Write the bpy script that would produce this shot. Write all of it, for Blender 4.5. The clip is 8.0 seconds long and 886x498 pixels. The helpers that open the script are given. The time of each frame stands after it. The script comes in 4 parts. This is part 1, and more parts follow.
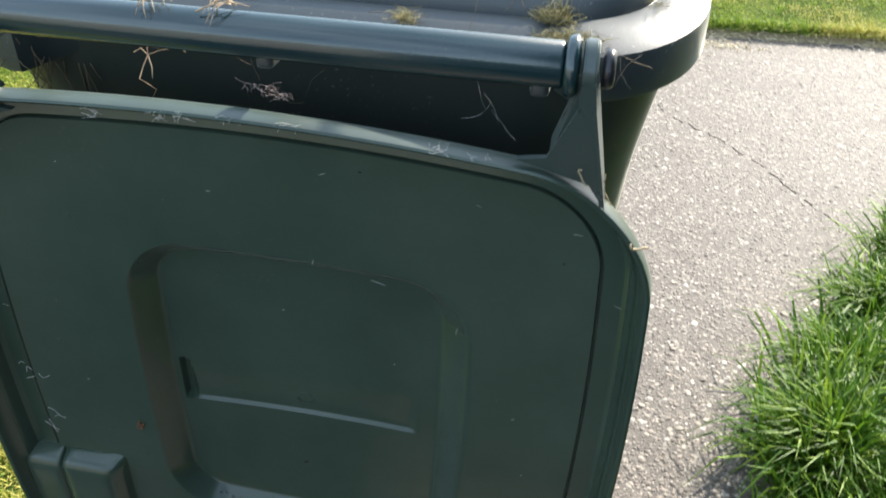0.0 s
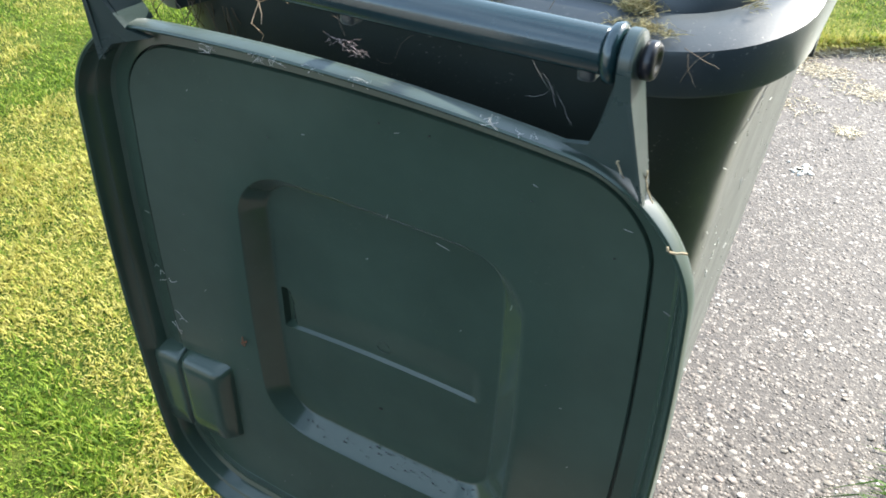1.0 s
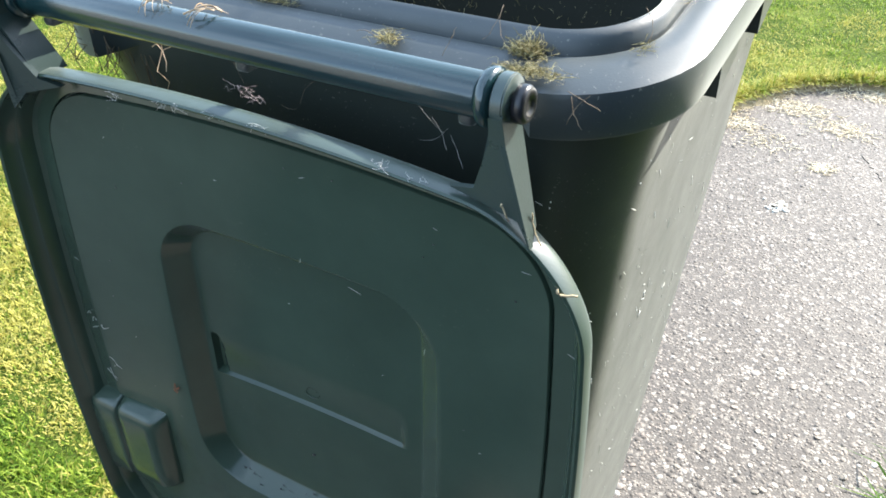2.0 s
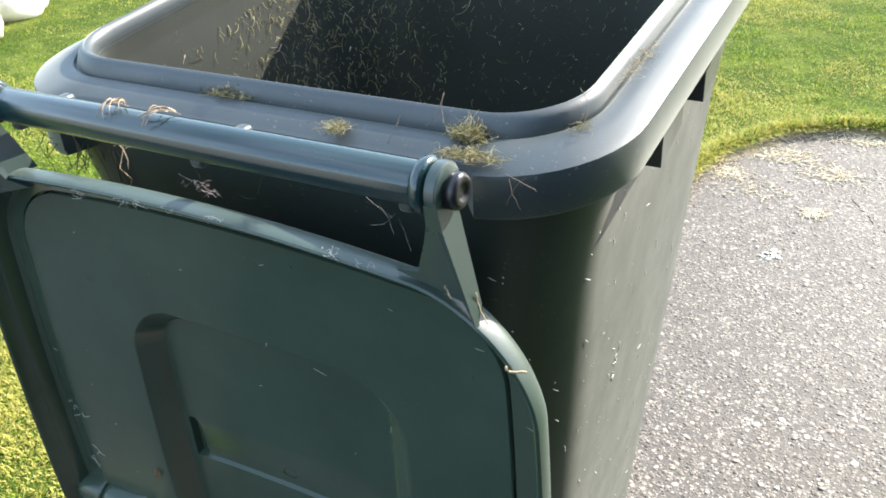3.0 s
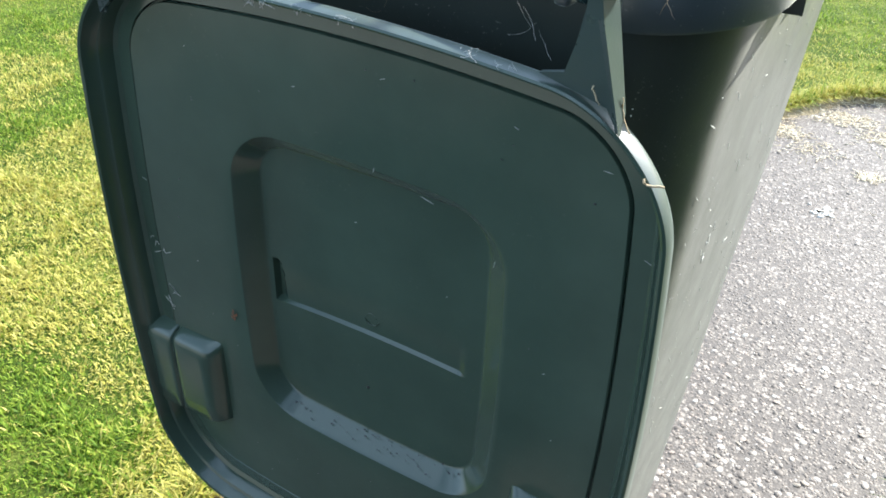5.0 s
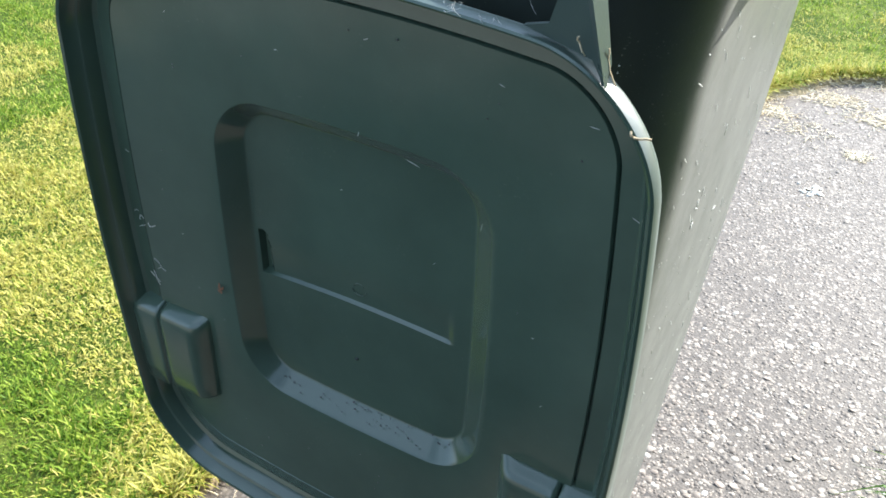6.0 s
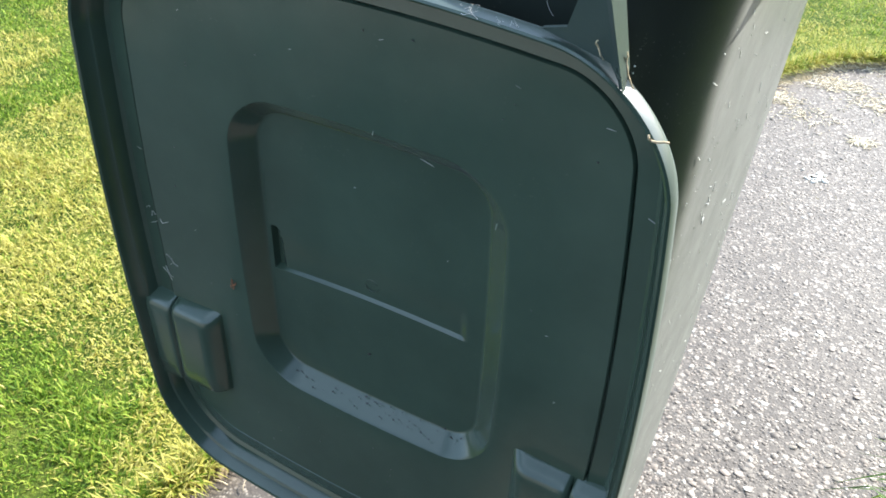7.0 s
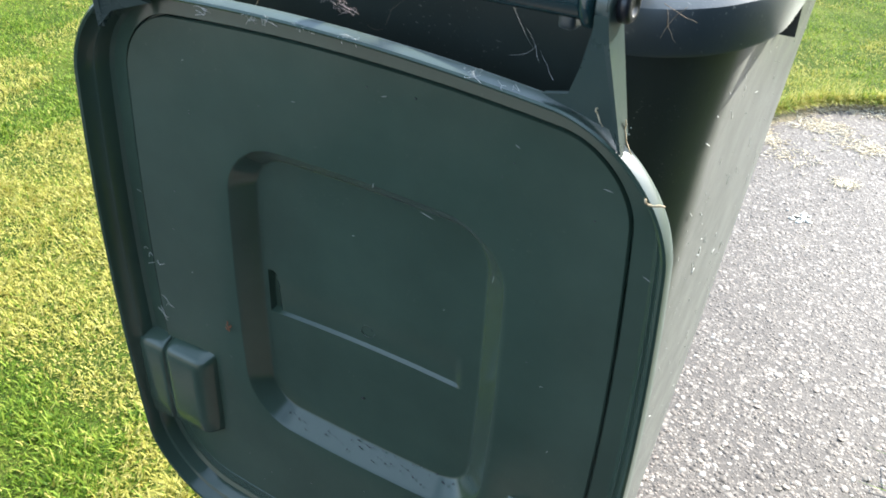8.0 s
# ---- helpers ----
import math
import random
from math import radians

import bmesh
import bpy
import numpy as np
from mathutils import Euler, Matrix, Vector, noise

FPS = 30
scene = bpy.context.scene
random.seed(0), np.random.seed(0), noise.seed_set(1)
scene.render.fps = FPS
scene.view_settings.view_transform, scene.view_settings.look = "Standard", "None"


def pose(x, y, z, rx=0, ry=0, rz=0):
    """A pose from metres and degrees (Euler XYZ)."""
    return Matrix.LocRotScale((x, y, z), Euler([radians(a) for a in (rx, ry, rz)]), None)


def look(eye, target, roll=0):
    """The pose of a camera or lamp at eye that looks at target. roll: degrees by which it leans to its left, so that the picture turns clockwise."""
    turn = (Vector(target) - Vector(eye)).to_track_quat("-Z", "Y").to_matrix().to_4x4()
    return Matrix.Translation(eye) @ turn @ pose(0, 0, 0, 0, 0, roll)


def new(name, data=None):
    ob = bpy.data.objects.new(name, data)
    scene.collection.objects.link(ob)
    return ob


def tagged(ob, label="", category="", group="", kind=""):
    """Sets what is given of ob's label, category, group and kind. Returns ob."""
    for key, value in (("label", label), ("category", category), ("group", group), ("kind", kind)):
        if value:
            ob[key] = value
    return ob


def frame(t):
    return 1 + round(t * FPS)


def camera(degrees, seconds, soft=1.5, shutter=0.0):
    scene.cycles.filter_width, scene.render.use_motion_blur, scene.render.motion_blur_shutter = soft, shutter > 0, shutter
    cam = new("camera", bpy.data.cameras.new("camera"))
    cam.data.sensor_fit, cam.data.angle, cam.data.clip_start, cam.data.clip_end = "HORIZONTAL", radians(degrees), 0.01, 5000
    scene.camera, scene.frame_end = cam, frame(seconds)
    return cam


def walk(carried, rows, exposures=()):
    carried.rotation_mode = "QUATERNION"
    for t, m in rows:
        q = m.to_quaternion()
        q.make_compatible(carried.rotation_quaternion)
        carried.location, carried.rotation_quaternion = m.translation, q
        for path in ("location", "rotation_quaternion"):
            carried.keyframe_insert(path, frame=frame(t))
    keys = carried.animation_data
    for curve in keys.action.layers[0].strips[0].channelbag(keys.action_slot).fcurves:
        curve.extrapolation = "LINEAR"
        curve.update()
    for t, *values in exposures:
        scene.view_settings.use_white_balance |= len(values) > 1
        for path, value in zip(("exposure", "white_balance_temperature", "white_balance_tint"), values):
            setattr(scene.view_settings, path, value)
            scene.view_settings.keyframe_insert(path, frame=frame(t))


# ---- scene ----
cam = camera(55.2, 8.0, soft=1.7, shutter=0.35)
PATH = [
    (0, (0.168, -0.394, 1.066), (-0.098, 1.219, -0.086), 1.0),
    (0.3, (0.186, -0.39, 1.069), (-0.137, 1.243, -0.04), 2.7),
    (0.5, (0.203, -0.387, 1.069), (-0.265, 1.171, -0.093), 0.8),
    (0.6, (0.22, -0.385, 1.066), (-0.331, 1.131, -0.117), -0.3),
    (1, (0.273, -0.379, 1.065), (-0.486, 1.051, -0.111), 0.4),
    (1.5, (0.305, -0.354, 1.067), (-0.498, 1.112, -0.032), -0.3),
    (1.7, (0.313, -0.35, 1.064), (-0.464, 1.126, -0.04), 0.3),
    (2.8, (0.349, -0.34, 1.079), (-0.488, 1.17, 0.069), -2.9),
    (3, (0.355, -0.336, 1.082), (-0.477, 1.196, 0.102), -3.3),
    (3.5, (0.359, -0.335, 1.062), (-0.422, 1.21, 0.061), -3.1),
    (4, (0.332, -0.375, 1.024), (-0.527, 1.083, -0.043), -3.0),
    (4.2, (0.314, -0.388, 1.01), (-0.541, 1.036, -0.104), -1.3),
    (5.3, (0.319, -0.398, 1.003), (-0.535, 1.077, -0.043), 1.3),
    (5.5, (0.322, -0.4, 1.0), (-0.547, 1.07, -0.042), 0.3),
    (6, (0.321, -0.398, 0.986), (-0.507, 1.069, -0.093), 0.8),
    (6.5, (0.308, -0.404, 0.988), (-0.54, 1.051, -0.09), 0.6),
    (7, (0.311, -0.4, 0.996), (-0.507, 1.048, -0.115), 0.6),
    (7.5, (0.311, -0.401, 1.002), (-0.48, 1.08, -0.085), 1.2),
    (8, (0.303, -0.404, 1.015), (-0.503, 1.091, -0.041), 2.1),
]
EXPOSURES = [(0.0, 1.08, 6850, 10), (0.3, 0.92, 6800, 10), (0.6, 0.86, 6700, 10), (1.0, 1.28, 6450, 10), (1.5, 1.45, 6400, 10), (3.0, 1.36, 6600, 10), (3.5, 1.32, 6650, 10), (4.0, 1.3, 6500, 10), (5.5, 1.45, 6280, 10), (8.0, 1.43, 6280, 10)]
walk(cam, [(t, look(eye, target, roll)) for t, eye, target, roll in PATH], EXPOSURES)

# ---- light ----
SUN_AZ, SUN_EL = 27.0, 33.0
world = bpy.data.worlds.new("World")
scene.world = world
world.use_nodes = True
wn = world.node_tree.nodes
wl = world.node_tree.links
wn.clear()
sky = wn.new("ShaderNodeTexSky")
sky.sky_type, sky.sun_disc = "NISHITA", False
sky.sun_elevation, sky.sun_rotation = radians(SUN_EL), radians(SUN_AZ)
bg = wn.new("ShaderNodeBackground")
bg.inputs[1].default_value = 0.19
wo = wn.new("ShaderNodeOutputWorld")
wl.new(sky.outputs[0], bg.inputs[0])
# thin bright cloud added over much of the unseen sky, for more overhead light
cloud_map = wn.new("ShaderNodeTexCoord")
cloud_noise = wn.new("ShaderNodeTexNoise")
cloud_noise.inputs["Scale"].default_value, cloud_noise.inputs["Detail"].default_value = 2.2, 5.0
cloud_ramp = wn.new("ShaderNodeValToRGB")
cloud_ramp.color_ramp.elements[0].position, cloud_ramp.color_ramp.elements[1].position = 0.30, 0.75
cloud_bg = wn.new("ShaderNodeBackground")
cloud_bg.inputs[0].default_value, cloud_bg.inputs[1].default_value = (0.58, 0.77, 1.0, 1), 1.35
veil = wn.new("ShaderNodeMixShader")
wl.new(cloud_map.outputs["Generated"], cloud_noise.inputs["Vector"])
wl.new(cloud_noise.outputs[0], cloud_ramp.inputs[0])
wl.new(cloud_ramp.outputs[0], veil.inputs[0])
wl.new(bg.outputs[0], veil.inputs[1])
wl.new(cloud_bg.outputs[0], veil.inputs[2])
wl.new(veil.outputs[0], wo.inputs[0])
sun_way = Vector((math.sin(radians(SUN_AZ)) * math.cos(radians(SUN_EL)), math.cos(radians(SUN_AZ)) * math.cos(radians(SUN_EL)), math.sin(radians(SUN_EL))))
sun = new("sun", bpy.data.lights.new("sun", "SUN"))
sun.data.energy, sun.data.angle, sun.data.color = 5.0, radians(0.6), (1.0, 0.95, 0.86)
sun.matrix_world = look(sun_way * 20, (0, 0, 0))


# ---- materials ----
def material(name):
    m = bpy.data.materials.new(name)
    m.use_nodes = True
    return m, m.node_tree.nodes, m.node_tree.links, m.node_tree.nodes["Principled BSDF"]


def noise_node(n, l, scale, detail=4.0, coord=None, rough=0.6):
    tex = n.new("ShaderNodeTexNoise")
    tex.inputs["Scale"].default_value, tex.inputs["Detail"].default_value, tex.inputs["Roughness"].default_value = scale, detail, rough
    if coord is not None:
        l.new(coord, tex.inputs["Vector"])
    return tex


def ramp(n, l, source, stops):
    r = n.new("ShaderNodeValToRGB")
    e = r.color_ramp.elements
    while len(e) < len(stops):
        e.new(0.5)
    for i, (p, c) in enumerate(stops):
        e[i].position = p
        e[i].color = (*c, 1) if len(c) == 3 else (c[0], c[0], c[0], 1)
    l.new(source, r.inputs[0])
    return r


def mix(n, l, fac, a, b, mode="MIX"):
    m = n.new("ShaderNodeMix")
    m.data_type, m.blend_type = "RGBA", mode
    for socket, v in ((m.inputs[0], fac), (m.inputs[6], a), (m.inputs[7], b)):
        if isinstance(v, (int, float)):
            socket.default_value = v
        elif isinstance(v, tuple):
            socket.default_value = (*v, 1)
        else:
            l.new(v, socket)
    return m.outputs[2]


def bump(n, l, height, strength, distance, bsdf):
    b = n.new("ShaderNodeBump")
    b.inputs["Strength"].default_value, b.inputs["Distance"].default_value = strength, distance
    l.new(height, b.inputs["Height"])
    l.new(b.outputs[0], bsdf.inputs["Normal"])
    return b


def plastic(name, colour, rough, dust=0.12, bloom=0.0, bloom_rough=0.45, gloss=0.65, wave=0.0):
    """Weathered moulded polyethylene: cloudy fading, dust specks, fine scuffs."""
    m, n, l, b = material(name)
    co = n.new("ShaderNodeTexCoord").outputs["Object"]
    cloud = noise_node(n, l, 7.0, 5.0, co)
    faded = tuple(min(1.0, c * 1.3 + 0.003) for c in colour)
    base = mix(n, l, ramp(n, l, cloud.outputs[0], [(0.35, (0.0,)), (0.72, (1.0,))]).outputs[0], colour, faded)
    speck = noise_node(n, l, 420.0, 2.0, co)
    patch = noise_node(n, l, 16.0, 3.0, co)
    s = ramp(n, l, speck.outputs[0], [(0.66, (0.0,)), (0.74, (1.0,))]).outputs[0]
    p = ramp(n, l, patch.outputs[0], [(0.45, (0.0,)), (0.75, (1.0,))]).outputs[0]
    dusty = n.new("ShaderNodeMath")
    dusty.operation = "MULTIPLY"
    l.new(s, dusty.inputs[0])
    l.new(p, dusty.inputs[1])
    scale = n.new("ShaderNodeMath")
    scale.operation = "MULTIPLY"
    scale.inputs[1].default_value = dust
    l.new(dusty.outputs[0], scale.inputs[0])
    colour_out = mix(n, l, scale.outputs[0], base, (0.42, 0.4, 0.33))
    l.new(colour_out, b.inputs["Base Color"])
    grain = noise_node(n, l, 700.0, 2.0, co)
    rr = noise_node(n, l, 22.0, 6.0, co)
    l.new(ramp(n, l, rr.outputs[0], [(0.3, (rough - 0.07,)), (0.75, (rough + 0.1,))]).outputs[0], b.inputs["Roughness"])
    b.inputs["Specular IOR Level"].default_value = gloss
    b.inputs["Sheen Weight"].default_value, b.inputs["Sheen Roughness"].default_value = bloom, bloom_rough
    b.inputs["Sheen Tint"].default_value = (0.86, 0.88, 0.78, 1)
    relief = bump(n, l, grain.outputs[0], 0.12, 0.0006, b)
    if wave:
        # the sheet's slight warp
        warp = n.new("ShaderNodeBump")
        warp.inputs["Strength"].default_value, warp.inputs["Distance"].default_value = 1.0, wave
        l.new(noise_node(n, l, 11.0, 1.5, co, 0.4).outputs[0], warp.inputs["Height"])
        l.new(warp.outputs[0], relief.inputs["Normal"])
    return m


GREEN = (0.0315, 0.0530, 0.0375)
MAT_LID = plastic("lid_plastic", GREEN, 0.12, 0.10, 0.05, 0.28, 0.5, 0.0016)
# near copy of the lid's green, sheen and gloss raised to imitate sun glare
MAT_SHELL = plastic("shell_glare_plastic", (0.034, 0.056, 0.044), 0.42, 0.3, 0.25, 0.30, 0.9)
MAT_ARM = plastic("arm_plastic", (0.028, 0.046, 0.041), 0.30, 0.12, 0.12, 0.3)
MAT_BODY = plastic("body_plastic", (0.019, 0.024, 0.020), 0.38, 0.4, 0.19, 0.32, 0.4)
MAT_INNER = plastic("inner_plastic", (0.020, 0.023, 0.018), 0.5, 0.6, 1.0, 0.36, 0.3)
MAT_RIM = plastic("rim_plastic", (0.010, 0.018, 0.020), 0.46, 0.6, 0.42, 0.33, 1.0)
MAT_BAR = plastic("bar_plastic", (0.006, 0.024, 0.026), 0.16, 0.08, 0.0, 0.3, 0.9)


def plain(name, colour, rough, vary=0.25, scale=60.0, metal=0.0):
    m, n, l, b = material(name)
    co = n.new("ShaderNodeTexCoord").outputs["Object"]
    t = noise_node(n, l, scale, 4.0, co)
    dark = tuple(c * (1 - vary) for c in colour)
    light = tuple(min(1, c * (1 + vary)) for c in colour)
    l.new(ramp(n, l, t.outputs[0], [(0.3, dark), (0.7, light)]).outputs[0], b.inputs["Base Color"])
    b.inputs["Roughness"].default_value, b.inputs["Metallic"].default_value = rough, metal
    bump(n, l, t.outputs[0], 0.15, 0.002, b)
    return m


def island(name, stops, rough, spec=0.3, through_light=0.0, patches=None):
    """Colour that varies from piece to piece, and with broad patches where given."""
    m, n, l, b = material(name)
    geo = n.new("ShaderNodeNewGeometry")
    colour = ramp(n, l, geo.outputs["Random Per Island"], stops).outputs[0]
    if patches:
        co = n.new("ShaderNodeTexCoord").outputs["Object"]
        low = noise_node(n, l, patches[0], 4.0, co, 0.65)
        colour = mix(n, l, ramp(n, l, low.outputs[0], [(patches[1], (0.0,)), (patches[2], (1.0,))]).outputs[0], colour, ramp(n, l, geo.outputs["Random Per Island"], patches[3]).outputs[0])
    l.new(colour, b.inputs["Base Color"])
    b.inputs["Roughness"].default_value = rough
    b.inputs["Specular IOR Level"].default_value = spec
    if through_light:
        t = n.new("ShaderNodeBsdfTranslucent")
        l.new(colour, t.inputs[0])
        ms = n.new("ShaderNodeMixShader")
        ms.inputs[0].default_value = through_light
        l.new(b.outputs[0], ms.inputs[1])
        l.new(t.outputs[0], ms.inputs[2])
        l.new(ms.outputs[0], n["Material Output"].inputs[0])
    return m


MAT_BOLT = plain("bolt_plastic", (0.012, 0.012, 0.014), 0.3)
MAT_HAY = island("dry_grass", [(0.0, (0.42, 0.34, 0.20)), (0.5, (0.60, 0.50, 0.34)), (1.0, (0.74, 0.66, 0.50))], 0.8, 0.2, 0.25)
MAT_HUSK = island("dry_husk", [(0.0, (0.44, 0.31, 0.19)), (1.0, (0.66, 0.51, 0.36))], 0.8, 0.2, 0.2)
MAT_STRAW = island("brown_straw", [(0.0, (0.18, 0.13, 0.09)), (1.0, (0.36, 0.28, 0.19))], 0.8, 0.2, 0.1)
MAT_LITTER = island("pale_straw", [(0.0, (0.50, 0.40, 0.26)), (0.5, (0.68, 0.57, 0.40)), (1.0, (0.82, 0.73, 0.56))], 0.85, 0.2)
MAT_CLIP = island("clippings", [(0.0, (0.15, 0.13, 0.05)), (0.5, (0.38, 0.33, 0.15)), (1.0, (0.68, 0.60, 0.36))], 0.8, 0.2, 0.25)
MAT_FIBRE = plain("dusty_fibre", (0.46, 0.37, 0.34), 0.8)
MAT_WEB = plain("cobweb_silk", (0.55, 0.54, 0.5), 0.6)
MAT_LAWN = island("lawn_blade", [(0.0, (0.056, 0.122, 0.009)), (0.5, (0.172, 0.272, 0.022)), (1.0, (0.38, 0.45, 0.066))], 0.6, 0.2, 0.4)
MAT_DRY = island("dry_lawn_blade", [(0.0, (0.28, 0.28, 0.045)), (0.5, (0.48, 0.43, 0.090)), (1.0, (0.62, 0.54, 0.17))], 0.7, 0.25, 0.3)
MAT_TUFT = island("tall_grass_blade", [(0.0, (0.030, 0.078, 0.006)), (0.6, (0.090, 0.195, 0.014)), (1.0, (0.25, 0.36, 0.035))], 0.5, 0.22, 0.4)
MAT_PEBBLE = island("pebble_stone", [(0.0, (0.076, 0.062, 0.048)), (0.4, (0.142, 0.113, 0.088)), (0.72, (0.216, 0.175, 0.138)), (0.9, (0.304, 0.252, 0.202)), (1.0, (0.450, 0.398, 0.342))], 0.6, 0.4, 0.0, (5.0, 0.46, 0.66, [(0.0, (0.060, 0.049, 0.040)), (0.4, (0.105, 0.087, 0.070)), (0.72, (0.160, 0.134, 0.108)), (0.92, (0.235, 0.200, 0.163)), (1.0, (0.40, 0.35, 0.30))]))


def soil_material():
    m, n, l, b = material("lawn_soil")
    co = n.new("ShaderNodeTexCoord").outputs["Object"]
    fine = noise_node(n, l, 60.0, 6.0, co)
    broad = noise_node(n, l, 3.0, 4.0, co, 0.65)
    green = ramp(n, l, fine.outputs[0], [(0.3, (0.030, 0.050, 0.008)), (0.7, (0.085, 0.12, 0.015))]).outputs[0]
    dry = ramp(n, l, fine.outputs[0], [(0.3, (0.085, 0.11, 0.018)), (0.7, (0.18, 0.20, 0.035))]).outputs[0]
    l.new(mix(n, l, ramp(n, l, broad.outputs[0], [(0.46, (0.0,)), (0.62, (1.0,))]).outputs[0], green, dry), b.inputs["Base Color"])
    b.inputs["Roughness"].default_value, b.inputs["Specular IOR Level"].default_value = 0.95, 0.08
    bump(n, l, fine.outputs[0], 0.8, 0.02, b)
    return m


def concrete_material():
    m, n, l, b = material("aggregate_concrete")
    co = n.new("ShaderNodeTexCoord").outputs["Object"]
    layers = []
    for scale in (230.0, 105.0):
        v = n.new("ShaderNodeTexVoronoi")
        v.inputs["Scale"].default_value = scale
        l.new(co, v.inputs["Vector"])
        split = n.new("ShaderNodeSeparateColor")
        l.new(v.outputs["Color"], split.inputs[0])
        stones = ramp(n, l, split.outputs[0], [(0.05, (0.050, 0.042, 0.036)), (0.4, (0.112, 0.092, 0.072)), (0.75, (0.187, 0.157, 0.124)), (1.0, (0.405, 0.352, 0.287))]).outputs[0]
        gap = ramp(n, l, v.outputs["Distance"], [(0.35, (0.0,)), (0.7, (1.0,))]).outputs[0]
        layers.append((mix(n, l, gap, stones, (0.080, 0.065, 0.052)), split.outputs[1], v.outputs["Distance"]))
    pick = ramp(n, l, layers[1][1], [(0.60, (0.0,)), (0.62, (1.0,))]).outputs[0]
    base = mix(n, l, pick, layers[0][0], layers[1][0])
    stained = noise_node(n, l, 5.0, 4.0, co, 0.65)
    base = mix(n, l, ramp(n, l, stained.outputs[0], [(0.42, (0.0,)), (0.7, (0.45,))]).outputs[0], base, (0.080, 0.063, 0.050))
    l.new(base, b.inputs["Base Color"])
    b.inputs["Roughness"].default_value = 0.7
    inv = n.new("ShaderNodeMath")
    inv.operation = "SUBTRACT"
    inv.inputs[0].default_value = 1.0
    l.new(layers[0][2], inv.inputs[1])
    bump(n, l, inv.outputs[0], 0.35, 0.0018, b)
    return m


def stone_material():
    """Washed river stones, each with its own tone."""
    m, n, l, b = material("river_stone")
    one = n.new("ShaderNodeObjectInfo")
    tone = ramp(n, l, one.outputs["Random"], [(0.0, (0.13, 0.10, 0.075)), (0.35, (0.24, 0.20, 0.15)), (0.6, (0.30, 0.23, 0.18)), (0.85, (0.42, 0.37, 0.30)), (1.0, (0.58, 0.53, 0.45))]).outputs[0]
    veins = noise_node(n, l, 3.0, 5.0, n.new("ShaderNodeTexCoord").outputs["Object"])
    l.new(mix(n, l, ramp(n, l, veins.outputs[0], [(0.4, (0.0,)), (0.7, (0.4,))]).outputs[0], tone, (0.10, 0.085, 0.07)), b.inputs["Base Color"])
    b.inputs["Roughness"].default_value = 0.6
    return m


MAT_STONE = stone_material()
MAT_SOIL, MAT_CONCRETE = soil_material(), concrete_material()
MAT_WHITE = plain("whitewashed_stone", (0.74, 0.68, 0.58), 0.8, 0.15, 14.0)
MAT_MARK = plain("pale_scuff", (0.6, 0.6, 0.56), 0.7)
MAT_RUST = plain("rusty_smear", (0.22, 0.07, 0.025), 0.8)


# ---- building helpers ----
def part(name, bm, mat, parent=None, label="", smooth=True, sharp=None):
    me = bpy.data.meshes.new(name)
    bmesh.ops.recalc_face_normals(bm, faces=bm.faces)
    for f in bm.faces:
        f.smooth = smooth
    bm.to_mesh(me)
    bm.free()
    if sharp:
        me.set_sharp_from_angle(angle=radians(sharp))
    me.materials.append(mat)
    ob = new(name, me)
    ob.parent = parent
    if label:
        tagged(ob, label)
    return ob


def arrays(name, verts, faces, mat, smooth=False):
    """One mesh from arrays of corners and faces that all have the same number of corners."""
    verts, faces = np.asarray(verts, dtype=np.float32), np.asarray(faces, dtype=np.int32)
    me = bpy.data.meshes.new(name)
    k = faces.shape[1]
    me.vertices.add(len(verts))
    me.vertices.foreach_set("co", verts.ravel())
    me.loops.add(faces.size)
    me.loops.foreach_set("vertex_index", faces.ravel())
    me.polygons.add(len(faces))
    me.polygons.foreach_set("loop_start", np.arange(0, faces.size, k, dtype=np.int32))
    me.polygons.foreach_set("use_smooth", np.full(len(faces), smooth))
    me.update(calc_edges=True)
    me.materials.append(mat)
    return new(name, me)


def outline(hw, hh, r, n=96, bow=0.0):
    """A rounded rectangle of half sizes hw, hh and corner radius r, sides bowed outwards, n points, from the right side round."""
    r = max(0.002, min(r, hw - 0.001, hh - 0.001))
    pts, per = [], n // 8
    corners = [(hw - r, hh - r, 0), (-(hw - r), hh - r, 90), (-(hw - r), -(hh - r), 180), (hw - r, -(hh - r), 270)]
    for i, (cx, cy, a0) in enumerate(corners):
        for j in range(per):
            a = radians(a0 + 90 * j / (per - 1))
            pts.append((cx + r * math.cos(a), cy + r * math.sin(a)))
        nx, ny, _ = corners[(i + 1) % 4]
        a = radians(a0 + 90)
        p, q = (cx + r * math.cos(a), cy + r * math.sin(a)), (nx + r * math.cos(a), ny + r * math.sin(a))
        for j in range(1, per + 1):
            u = j / (per + 1)
            pts.append((p[0] + (q[0] - p[0]) * u, p[1] + (q[1] - p[1]) * u))
    if bow:
        pts = [(x + bow * (x / hw) * (1 - (y / hh) ** 2), y + bow * (y / hh) * (1 - (x / hw) ** 2)) for x, y in pts]
    return pts


def loft(bm, rings, cap_first=False, cap_last=False):
    rows = [[bm.verts.new(p) for p in ring] for ring in rings]
    k = len(rows[0])
    for a, b in zip(rows, rows[1:]):
        for i in range(k):
            bm.faces.new((a[i], a[(i + 1) % k], b[(i + 1) % k], b[i]))
    if cap_first:
        bm.faces.new(rows[0])
    if cap_last:
        bm.faces.new(rows[-1])
    return rows


def turned(bm, profile, segments=24):
    """A body of revolution round the x axis from (x, radius) pairs, moved nowhere."""
    rings = [[(x, r * math.cos(2 * math.pi * i / segments), r * math.sin(2 * math.pi * i / segments)) for i in range(segments)] for x, r in profile]
    loft(bm, rings, True, True)


